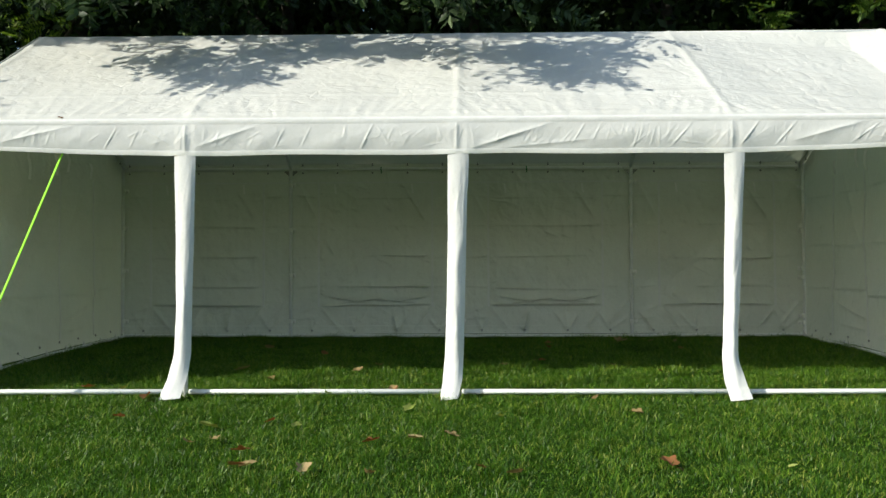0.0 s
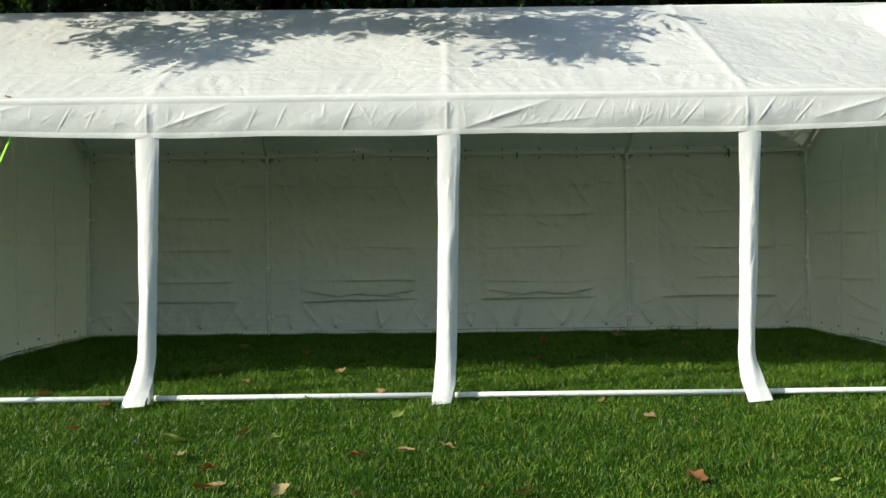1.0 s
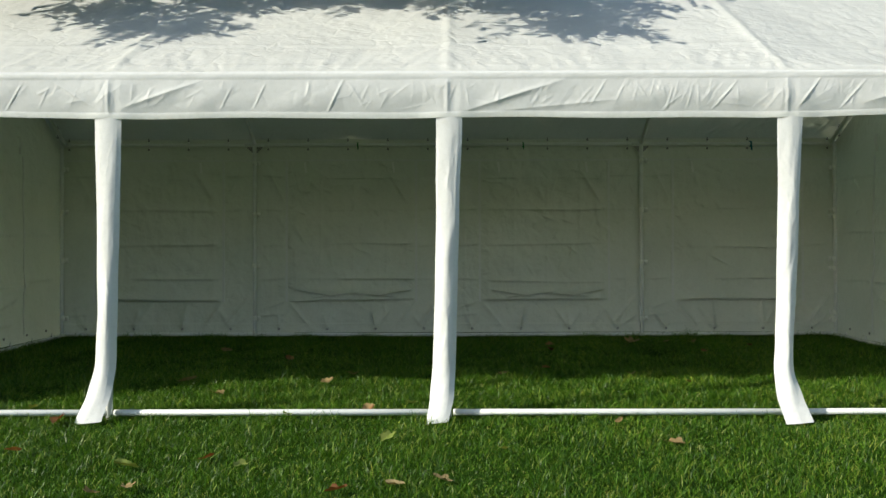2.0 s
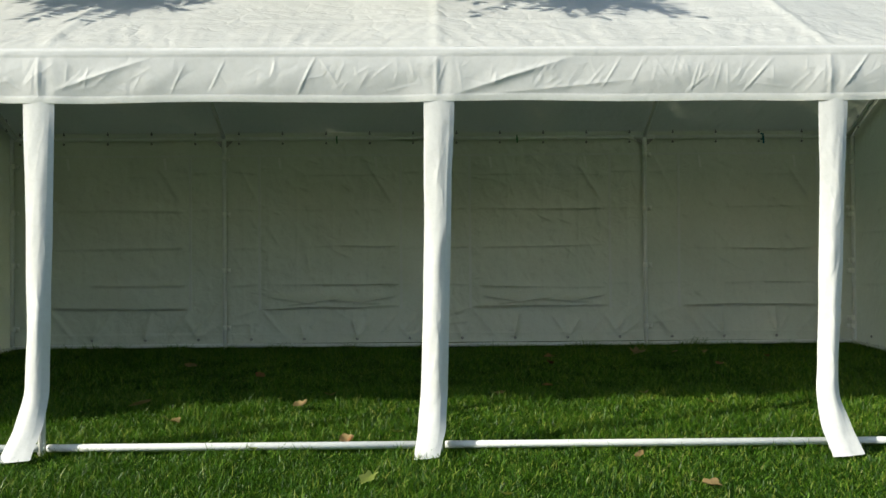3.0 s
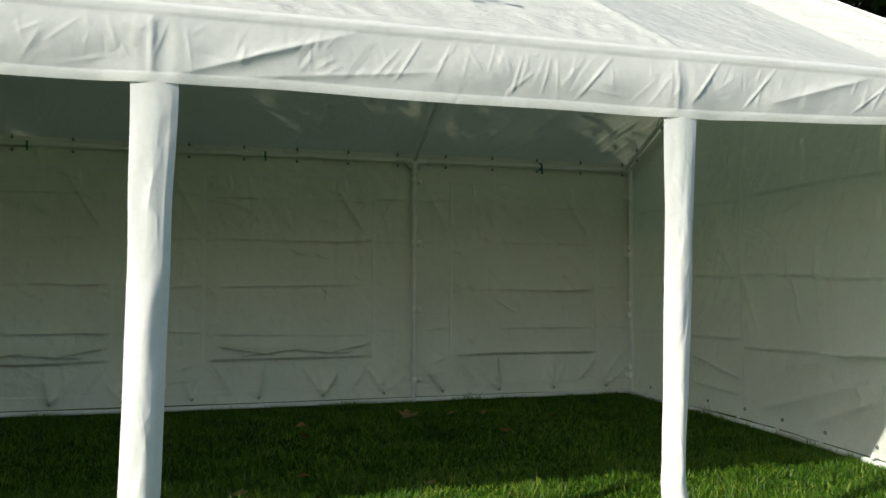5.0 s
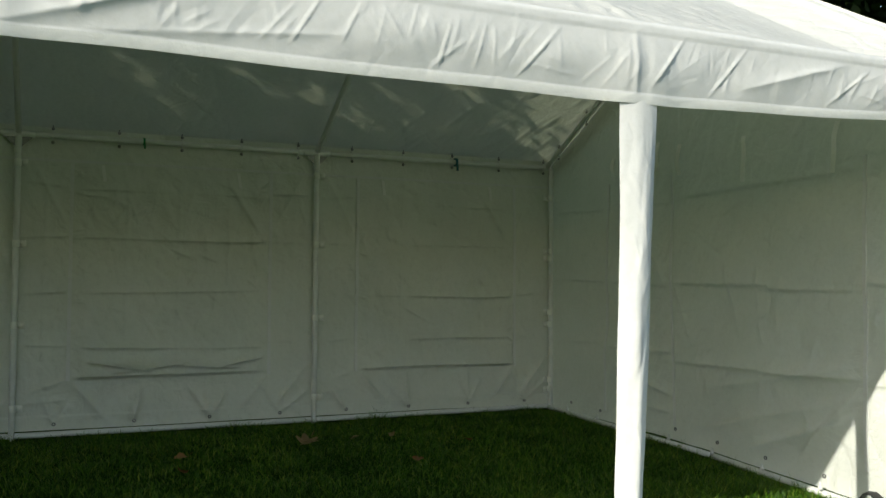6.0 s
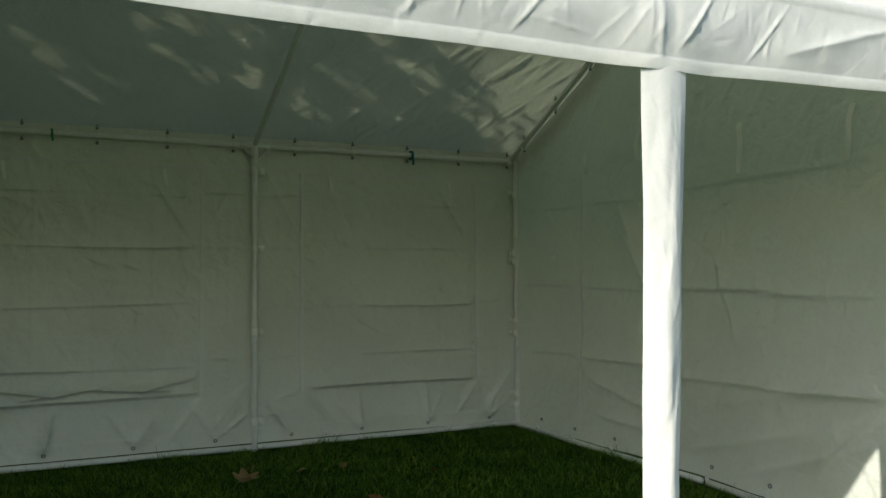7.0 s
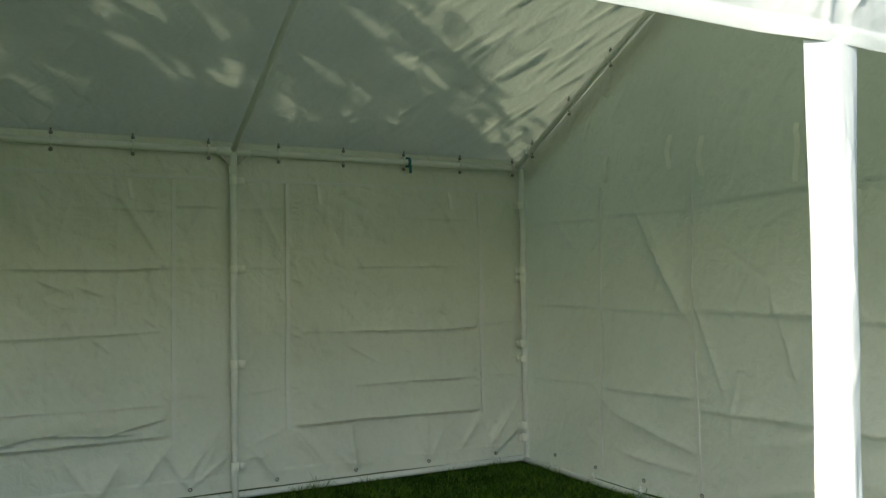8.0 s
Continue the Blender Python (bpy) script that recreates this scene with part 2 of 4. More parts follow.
def press(x, z, rows):
    """Height of straight creases on a sheet: each row is x, z, x, z, depth, width before and after the line."""
    h = np.zeros_like(x)
    for x0, z0, x1, z1, deep, w0, w1 in rows:
        reach = 4.0 * max(w0, w1)
        near = (x > min(x0, x1) - reach) & (x < max(x0, x1) + reach) & (z > min(z0, z1) - reach) & (z < max(z0, z1) + reach)
        if not near.any():
            continue
        px, pz = x[near] - x0, z[near] - z0
        dx, dz = x1 - x0, z1 - z0
        l = math.hypot(dx, dz)
        t = (px * dx + pz * dz) / (l * l)
        side = (px * dz - pz * dx) / l
        over = np.maximum(0.0, np.abs(t - 0.5) - 0.5) * l
        d = np.where(side > 0, side / w1, -side / w0)
        h[near] += 1.35 * deep * np.exp(-d) * np.exp(-over / max(w0, w1)) * (1.0 - 0.75 * np.clip(np.abs(2 * t - 1), 0, 1) ** 3)
    return h


def loose_creases(count, x0, x1, z0, z1, seed, long, deep, wide, lean, spread):
    """Rows of scattered short creases, one flank of each steeper than the other."""
    rng = random.Random(seed)
    rows = []
    for _ in range(count):
        x, z = rng.uniform(x0, x1), rng.uniform(z0, z1)
        a = math.pi / 2 + lean + rng.gauss(0, spread)
        l = rng.uniform(0.3, 1.0) * long
        w = rng.uniform(0.5, 1.4) * wide
        rows.append((x, z, x + math.cos(a) * l, z + math.sin(a) * l, rng.choice((1, 1, -0.7)) * rng.uniform(0.25, 1.0) * deep,
                     w * rng.choice((0.3, 1.6)), w))
    return rows


def cloth(fn, nu, nv):
    """A sheet of nu by nv quads from a function of two arrays of shares."""
    u, v = np.meshgrid(np.linspace(0, 1, nu + 1), np.linspace(0, 1, nv + 1))
    x, y, z = fn(u.ravel(), v.ravel())
    verts = np.stack([x, y, z], axis=1).tolist()
    w = nu + 1
    a = (np.arange(nv)[:, None] * w + np.arange(nu)[None, :]).ravel()
    return verts, np.stack([a, a + 1, a + w + 1, a + w], axis=1).tolist()


def spot(fn, u, v):
    x, y, z = fn(np.array([float(u)]), np.array([float(v)]))
    return Vector((float(x[0]), float(y[0]), float(z[0])))


# ---- lawn ----
FRONT_SLOPE = 0.06


def ground_z(x, y):
    if y >= 4.0:
        z = 0.0
    elif y >= 0.0:
        z = -0.14 * (1 - y / 4.0) ** 2
    elif y > -7.0:
        z = -0.14 + FRONT_SLOPE * y
    else:
        z = -0.14 - FRONT_SLOPE * 7.0
    if abs(x) < 12 and -10 < y < 8:
        z += 0.012 * nz(x * 0.9, y * 0.9, 3.0)
    return z


def build_ground():
    def stations(lo, hi, far, step):
        inner = np.arange(lo, hi + 1e-6, step).tolist()
        out = [20, 40, 90, 200, 500, 1200, far]
        return [lo - o for o in reversed(out)] + inner + [hi + o for o in out]
    xs, ys = stations(-8, 8, 3000, 0.1), stations(-9, 9, 3000, 0.1)
    w = len(xs)
    verts = [(x, y, ground_z(x, y)) for y in ys for x in xs]
    faces = [(j * w + i, j * w + i + 1, (j + 1) * w + i + 1, (j + 1) * w + i)
             for j in range(len(ys) - 1) for i in range(w - 1)]
    ob = new("ground", mesh_from("ground", verts, faces, M_LAWN))
    tagged(ob, "mown green lawn that slopes gently up to the tent", "lawn", kind="structure")


build_ground()


def build_grass(count):
    """Single bent blades over the stretch of lawn round the tent's open side."""
    rng = np.random.default_rng(11)
    far = count // 9
    x = np.concatenate([rng.uniform(-5.6, 5.6, count), rng.normal(0, 4.5, far)])
    y = np.concatenate([rng.uniform(-4.4, 4.4, count), rng.normal(-1.0, 4.0, far)])
    ragged = rng.normal(0, 0.45, count + far)
    thin = np.where((np.abs(x) + ragged > 4.4) | (y - ragged < -3.3), 0.22, np.where(y > 1.6, 0.5, 1.0))
    keep = rng.random(count + far) < thin
    x, y = x[keep], y[keep]
    # taller tufts where the mower does not reach, along the sheets
    edge = 2600
    ex = np.concatenate([rng.uniform(-3.9, 3.9, edge), rng.choice((-1.0, 1.0), edge) * rng.normal(3.92, 0.025, edge)])
    ey = np.concatenate([rng.normal(3.93, 0.03, edge), rng.uniform(0.1, 3.9, edge)])
    x, y = np.concatenate([x, ex]), np.concatenate([y, ey])
    clump = np.array([nz(a * 3.1, b * 3.1, 8.0) + 0.5 * nz(a * 11.0, b * 11.0, 5.0) for a, b in zip(x, y)])
    n = len(x)
    z = np.array([ground_z(a, b) for a, b in zip(x, y)]) - 0.003
    tall = rng.gamma(6.0, 1 / 6.0, n) * 0.025 * np.clip(1 + 0.9 * clump, 0.35, 2.0)
    tall *= np.where((y > 0.1) & (y < 3.8) & (np.abs(x) < 3.9), 1.25, 1.0)
    tall[-2 * edge:] *= 0.75 + 1.4 * np.clip(clump[-2 * edge:] + 0.1, 0, 1)
    turn = rng.uniform(0, math.tau, n)
    lean = rng.uniform(0.15, 1.5, n) * tall
    wide = rng.uniform(0.0010, 0.0025, n)
    cx, sx = np.cos(turn), np.sin(turn)
    face = turn + rng.uniform(-0.9, 0.9, n)
    px, py = -np.sin(face) * wide, np.cos(face) * wide
    co = np.empty((n, 4, 3))
    for k, (h, l, s) in enumerate(((0, 0, 0.0), (0.5, 0.3, 1.0), (1.0, 1.0, 0.0), (0.5, 0.3, -1.0))):
        co[:, k, 0] = x + cx * lean * l + px * s
        co[:, k, 1] = y + sx * lean * l + py * s
        co[:, k, 2] = z + tall * h
    me = bpy.data.meshes.new("grass")
    me.vertices.add(n * 4)
    me.vertices.foreach_set("co", co.ravel())
    me.loops.add(n * 4)
    me.loops.foreach_set("vertex_index", np.arange(n * 4, dtype=np.int32))
    me.polygons.add(n)
    me.polygons.foreach_set("loop_start", (np.arange(n) * 4).astype(np.int32))
    me.materials.append(M_GRASS)
    me.update(calc_edges=True)
    me.validate()
    ob = new("grass", me)
    tagged(ob, "short green lawn grass blades", "grass", kind="stuff")


build_grass(1000000)

# ---- the tent: 8 m long in four bays, 4 m deep ----
EAVE_F, EAVE_B, RIDGE, R = 1.885, 1.99, 3.035, 0.019
tent = tagged(new("party_tent"), "long white party tent, open along its front, on grass", "tent")


ROOF_LINES = crumples(420, -4.0, 4.0, 0.0, 2.2, 72, 0.16, 0.006, 0.014, -0.2, 0.7)


def roof_front(u, v):
    """u along the length, v from the eave up to the ridge."""
    x = -4.06 + 8.12 * u
    y = 0.023 + 1.977 * v
    z = 1.9145 + (RIDGE + 0.025 - 1.9145) * v
    bay = (x + 4.0) % 2.0
    off = min(bay, 2.0 - bay)
    sag = -0.022 * math.sin(math.pi * v) * min(1.0, off / 0.5)
    if x > 2.0:
        hang_x = (x - 2.0) / 2.06
        sag -= 0.10 * min(hang_x / 0.80, (1.0 - hang_x) / 0.20) * min(1.0, v / 0.14, (1.0 - v) / 0.10)
    eave = math.exp(-(v / 0.22) ** 2)
    w = 0.008 * nz(x * 2.2, v * 3.0, 1.0) + 0.006 * facets(x * 3.2, v * 5.5, 2.0)
    w += 0.006 * ridges(x * 9.0 - (bay - 1.0) * v * 9.0, v * 2.0, 4.0) * eave
    w += 0.0045 * nz(x * 13.0, v * 18.0, 9.0) * max(0.1, 0.5 + nz(x * 1.2, v * 2.0, 15.0)) + 0.003 * facets(x * 9.0, v * 13.0, 17.0)
    w *= 0.35 + 0.65 * min(1.0, 6.0 * (1.0 - v))
    w = (w - 0.004 + ROOF_LINES(x, 2.3 * v)) * min(1.0, v / 0.035)
    rib = 0.008 * math.exp(-(off / 0.030) ** 2) * min(1.0, v / 0.03)
    seam = 0.004 * math.exp(-((v - 0.245) / 0.012) ** 2) + 0.004 * math.exp(-((v - 0.045) / 0.012) ** 2)
    h = sag + w + rib + seam
    return (x, y - 0.5 * h, z + 0.86 * h)


REAR_LINES = crumples(170, 2.1, 4.0, 0.0, 2.1, 91, 0.42, 0.012, 0.016, -0.45, 0.16)
REAR_MORE = crumples(120, -4.0, 2.3, 0.0, 2.1, 92, 0.30, 0.007, 0.016, -0.2, 0.4)


def roof_back(u, v):
    x = -4.06 + 8.12 * u
    y = 4.075 - 2.072 * v
    z = 2.035 + (RIDGE + 0.025 - 2.035) * v
    bay = (x + 4.0) % 2.0
    off = min(bay, 2.0 - bay)
    sag = -0.02 * math.sin(math.pi * v) * min(1.0, off / 0.5)
    w = 0.008 * nz(x * 2.0, v * 2.4, 21.0) + REAR_LINES(x, 2.3 * v) + REAR_MORE(x, 2.3 * v)
    h = sag + w * min(1.0, 5.0 * (1.0 - v))
    return (x, y + 0.5 * h, z + 0.86 * h)


hang("roof_sheet", mesh_from("roof_sheet", *grid(roof_front, 400, 110), M_ROOF), tent, "sunlit white roof sheet in tree shade")
hang("roof_sheet", mesh_from("roof_sheet", *grid(roof_back, 480, 110), M_ROOF), tent, "white rear roof sheet, dappled light showing through")

# creases of the valance: x, z, x, z, depth, width
VALANCE_FOLDS = [
    (-1.92, 1.70, -1.45, 1.86, 0.022, 0.030), (-1.35, 1.68, -1.28, 1.82, 0.010, 0.014), (-1.15, 1.70, -1.08, 1.84, 0.012, 0.014),
    (-0.72, 1.66, -0.62, 1.86, 0.016, 0.020), (-0.60, 1.86, -0.50, 1.70, 0.010, 0.012), (-0.30, 1.68, -0.12, 1.72, 0.008, 0.010),
    (0.08, 1.67, 0.68, 1.86, 0.026, 0.034), (0.14, 1.66, 0.98, 1.74, 0.016, 0.024), (0.83, 1.70, 0.93, 1.86, 0.012, 0.013),
    (0.98, 1.72, 1.05, 1.87, 0.010, 0.012), (1.28, 1.68, 1.32, 1.82, 0.010, 0.010), (1.40, 1.68, 1.44, 1.84, 0.009, 0.009),
    (1.55, 1.68, 1.70, 1.85, 0.015, 0.014), (1.60, 1.72, 1.78, 1.70, 0.008, 0.010),
    (2.06, 1.70, 2.20, 1.88, 0.020, 0.020), (2.30, 1.68, 2.46, 1.86, 0.014, 0.014), (2.45, 1.72, 2.95, 1.86, 0.022, 0.034),
    (2.85, 1.70, 3.05, 1.84, 0.014, 0.016), (3.3, 1.74, 3.8, 1.88, 0.02, 0.03),
    (-2.10, 1.70, -2.35, 1.86, 0.012, 0.016), (-2.62, 1.68, -2.52, 1.84, 0.014, 0.014), (-2.42, 1.70, -2.36, 1.82, 0.010, 0.012),
    (-3.4, 1.74, -2.85, 1.86, 0.02, 0.03), (-3.9, 1.76, -3.5, 1.88, 0.02, 0.03),
]


VALANCE_LINES = crumples(260, -4.0, 4.0, 1.66, 1.84, 71, 0.17, 0.0032, 0.007, -0.5, 0.5)


def valance(u, v):
    """v from the lower hem up to the eave."""
    x = -4.06 + 8.12 * u
    low = 1.635 + 0.012 * nz(x * 1.3, 5.0) + 0.07 * max(0.0, (abs(x) - 2.1) / 1.9) ** 1.2
    top = 1.888
    vv = min(1.0, v / 0.86)
    z = low + (top - low) * vv
    mid = math.sin(math.pi * vv) ** 0.7 if vv < 1.0 else 0.0
    h = 0.0
    for x0, z0, x1, z1, deep, wide in VALANCE_FOLDS:
        if min(x0, x1) - 0.12 < x < max(x0, x1) + 0.12:
            big = wide > 0.02
            h += deep * (0.40 if big else 0.34) * fold(x, z, x0, z0, x1, z1, wide * (0.8 if big else 0.35))
    h += (0.009 * nz(x * 2.4 - z * 2.0, z * 3.0, 31.0) + 0.002 * nz(x * 6.0 - z * 5.0, z * 5.0, 32.0)) * mid
    h += 0.006 * facets(x * 2.6 - z * 2.4, z * 3.0 + x * 0.5, 33.0) * mid + 0.0025 * facets(x * 6.5 + z * 3.0, z * 4.5, 35.0) * mid
    h += 0.0007 * nz(x * 22.0, z * 16.0, 36.0) + VALANCE_LINES(x, z) * mid
    bay = (x + 5.0) % 2.0 - 1.0
    box = 0.003 * math.exp(-(bay / 0.075) ** 6) + (0.004 * math.exp(-((bay + 0.010) / 0.012) ** 2) - 0.005 * math.exp(-((bay - 0.034) / 0.030) ** 2)) * mid
    hem = 0.003 * (1.0 if v < 0.10 else 0.0)
    y = 0.010 - h * (0.10 + 0.90 * math.sin(math.pi * vv)) - box * min(1.0, 6 * (1 - vv)) - hem - 0.010 * math.sin(math.pi * vv)
    y -= 0.003 * max(0.0, min(1.0, (vv - 0.90) / 0.05))
    y += 0.019 * (1.0 - vv) * (1.0 - 0.6 * math.exp(-(bay / 0.14) ** 4))
    if v > 0.86:
        a = radians(60.0) * (v - 0.86) / 0.14
        return (x, 0.007 + 0.031 * (1 - math.cos(a)) + 0.002 * nz(x * 6.0, 1.0, 37.0), top + 0.030 * math.sin(a))
    return (x, y, z)


val_ob = hang("valance", mesh_from("valance", *grid(valance, 1500, 52), M_VALANCE), tent, "creased white valance hanging along the eave")


def hem_strip(x0, x1):
    def fn(u, v):
        x, y, z = valance((x0 + (x1 - x0) * u + 4.06) / 8.12, 0.10 * v)
        return (x, y - 0.003, z)
    return fn


hang("hem", mesh_from("hem", *grid(hem_strip(-4.06, 4.06), 400, 2), M_SEAM), val_ob)


# rear and gable valances are unseen, added to stop light leaking under the roof
def back_leak_valance(u, v):
    x = -4.06 + 8.12 * u
    return (x, 4.078 + 0.012 * nz(x * 2.4, v * 1.5, 61.0) * v, 2.038 - 0.26 * v)


def gable_leak_valance(sx):
    def fn(u, v):
        y = 0.018 + 4.055 * u
        top = roof_front(0.5, max(0.0, y - 0.023) / 1.977)[2] if y <= 2.0 else roof_back(0.5, (4.075 - y) / 2.072)[2]
        return (sx * (4.058 + 0.010 * nz(y * 2.2, v, 63.0) * v), y, top + 0.004 - 0.20 * v)
    return fn


hang("valance", mesh_from("valance", *grid(back_leak_valance, 160, 8), M_VALANCE), tent, "white valance added along the rear eave to block light")
for sx in (-1, 1):
    hang("valance", mesh_from("valance", *grid(gable_leak_valance(sx), 120, 6), M_VALANCE), tent, "white valance added along the gable edge to block light")


def between(table, z):
    """Straight-line values from rows of height, left edge, right edge, highest first."""
    if z >= table[0][0]:
        return table[0][1], table[0][2]
    for (z1, l1, r1), (z0, l0, r0) in zip(table, table[1:]):
        if z >= z0:
            t = (z - z0) / (z1 - z0)
            t = t * t * (3 - 2 * t) * 0.5 + t * 0.5
            return l0 + (l1 - l0) * t, r0 + (r1 - r0) * t
    return table[-1][1], table[-1][2]


def pole_cover(px, table, splay, seed):
    """A fabric strip hanging from the valance and folded round a front pole, its foot spread on the grass."""
    base = ground_z(px, -0.12) + 0.012
    lines = crumples(34, -0.06, 0.06, 0.1, 1.6, int(seed) + 300, 0.16, 0.004, 0.005, 0.1, 0.35)

    def fn(u, v):
        z = 1.66 + (base - 1.66) * v
        left, right = between(table, z)
        s = (u - 0.5) * 2.0
        low = max(0.0, (0.22 - z) / 0.34)
        x = px + left + (right - left) * u + 0.003 * nz(v * 7.0, seed, 3.0)
        wrap = min(1.0, v * 1.5) * max(0.0, min(1.0, 1.0 - low * 1.25))
        apex = 0.12 + 0.1 * nz(v * 3.0, seed, 5.0)
        d = (s - apex) / (1.0 - apex) if s > apex else (apex - s) / (1.0 + apex)
        y = 0.018 - (0.010 + 0.032 * wrap) * (1.0 - d ** 1.7)
        y -= splay * low ** 1.6
        w = 0.005 * nz(s * 1.3 + px, v * 5.0, 41.0 + seed) + 0.006 * facets(s * 0.8 + v * 3.0, v * 6.0, seed + 43.0)
        w += 0.004 * math.exp(-abs(s - 0.72 + 0.2 * v) / 0.10) * (1 - low)
        w += lines(s * 0.07, z)
        y -= w * min(1.0, v * 8.0) * (1.0 - 0.85 * d * d)
        return (x, y, z + 0.012 * low * (u - 0.4))
    return hang("pole_cover", mesh_from("pole_cover", *grid(fn, 30, 130), M_VALANCE), tent, "white fabric strip folded round a front pole")


COVER_A = ((1.63, -0.092, 0.066), (1.01, -0.078, 0.056), (0.48, -0.074, 0.044), (0.19, -0.086, 0.039), (0.02, -0.110, 0.032), (-0.12, -0.150, 0.005))
COVER_B = ((1.62, -0.077, 0.078), (1.09, -0.077, 0.059), (0.57, -0.086, 0.047), (0.18, -0.099, 0.036), (0.0, -0.116, 0.024), (-0.13, -0.134, -0.006))
COVER_C = ((1.63, -0.066, 0.084), (1.15, -0.067, 0.058), (0.82, -0.075, 0.050), (0.57, -0.080, 0.036), (0.287, -0.090, 0.018), (0.13, -0.101, 0.016), (0.0, -0.106, 0.043), (-0.13, -0.090, 0.066))
pole_cover(-2.0, COVER_A, 0.13, 1.0)
pole_cover(0.0, COVER_B, 0.13, 2.0)
pole_cover(2.0, COVER_C, 0.16, 3.0)
pole_cover(-4.0, COVER_B, 0.12, 4.0)
pole_cover(4.0, COVER_A, 0.12, 5.0)

# the frame of white tubes
BAYS = (-4.0, -2.0, 0.0, 2.0, 4.0)
poles = {}
for bx in BAYS:
    poles[bx, 0] = tube("pole", (bx - 0.008, 0.036, ground_z(bx, 0)), (bx - 0.008, 0.036, EAVE_F), R, M_TUBE, tent)
    poles[bx, 4] = tube("pole", (bx, 3.985, ground_z(bx, 4)), (bx, 3.985, EAVE_B), R, M_TUBE, tent)
    rx = bx * (0.989 if abs(bx) > 3 else 1.0)
    tube("rafter", (rx, 0.05, EAVE_F), (rx, 2.0, RIDGE), R, M_TUBE, tent)
    tube("rafter", (rx, 3.97, EAVE_B + 0.01), (rx, 2.0, RIDGE), R, M_TUBE, tent)
for i in range(4):
    a, b = BAYS[i] + 0.02, BAYS[i + 1] - 0.02
    tube("top_rail", (a, 0.034, EAVE_F), (b, 0.034, EAVE_F), R, M_TUBE, tent)
    tube("top_rail", (a, 3.985, EAVE_B), (b, 3.985, EAVE_B), R, M_TUBE, tent)
    tube("ridge_rail", (a, 2.0, RIDGE), (b, 2.0, RIDGE), R, M_TUBE, tent)
    tube("ground_rail", (a, 0.034, ground_z(a, 0) + 0.040), (b, 0.034, ground_z(b, 0) + 0.040), R, M_TUBE, tent)
    tube("ground_rail", (a, 3.985, ground_z(a, 4) + 0.03), (b, 3.985, ground_z(b, 4) + 0.03), R, M_TUBE, tent)
for sx in (-1, 1):
    for y0, y1 in ((0.03, 1.98), (2.02, 3.97)):
        tube("ground_rail", (3.974 * sx, y0, ground_z(4, y0) + 0.020), (3.974 * sx, y1, ground_z(4, y1) + 0.020), R, M_TUBE, tent)


def elbow(x, y, z):
    """The wider fitting where pole, rail and rafter meet, with its thumb screw."""
    bm = bmesh.new()
    for a, b in (((0, 0, -0.13), (0, 0, 0.012)), ((-0.10, 0, 0), (0.10, 0, 0))):
        vs, fs = tube_data(a, b, R + 0.004, 12)
        made = [bm.verts.new(v) for v in vs]
        for f in fs:
            bm.faces.new([made[i] for i in f])
    ob = part("corner_fitting", bm, M_TUBE, tent)
    ob.location = (x, y, z)
    return ob


for bx in BAYS[1:-1]:
    elbow(bx, 3.985, EAVE_B)

# small triangular gusset plates under the back rail
for bx in BAYS[1:-1]:
    for s in (-1, 1):
        bm = bmesh.new()
        pts = [(bx + s * 0.02, -0.02), (bx + s * 0.085, -0.02), (bx + s * 0.02, -0.085)]
        lo = [bm.verts.new((p[0], 3.978, EAVE_B + p[1])) for p in pts]
        hi = [bm.verts.new((p[0], 3.992, EAVE_B + p[1])) for p in pts]
        bm.faces.new(lo), bm.faces.new(hi)
        for k in range(3):
            bm.faces.new((lo[k], lo[(k + 1) % 3], hi[(k + 1) % 3], hi[k]))
        bmesh.ops.recalc_face_normals(bm, faces=bm.faces[:])
        part("gusset", bm, M_STEEL, tent, "small dark steel gusset", False)


# ---- wall sheets ----
SHEET_LOW, SHEET_TOP = 0.048, 2.050


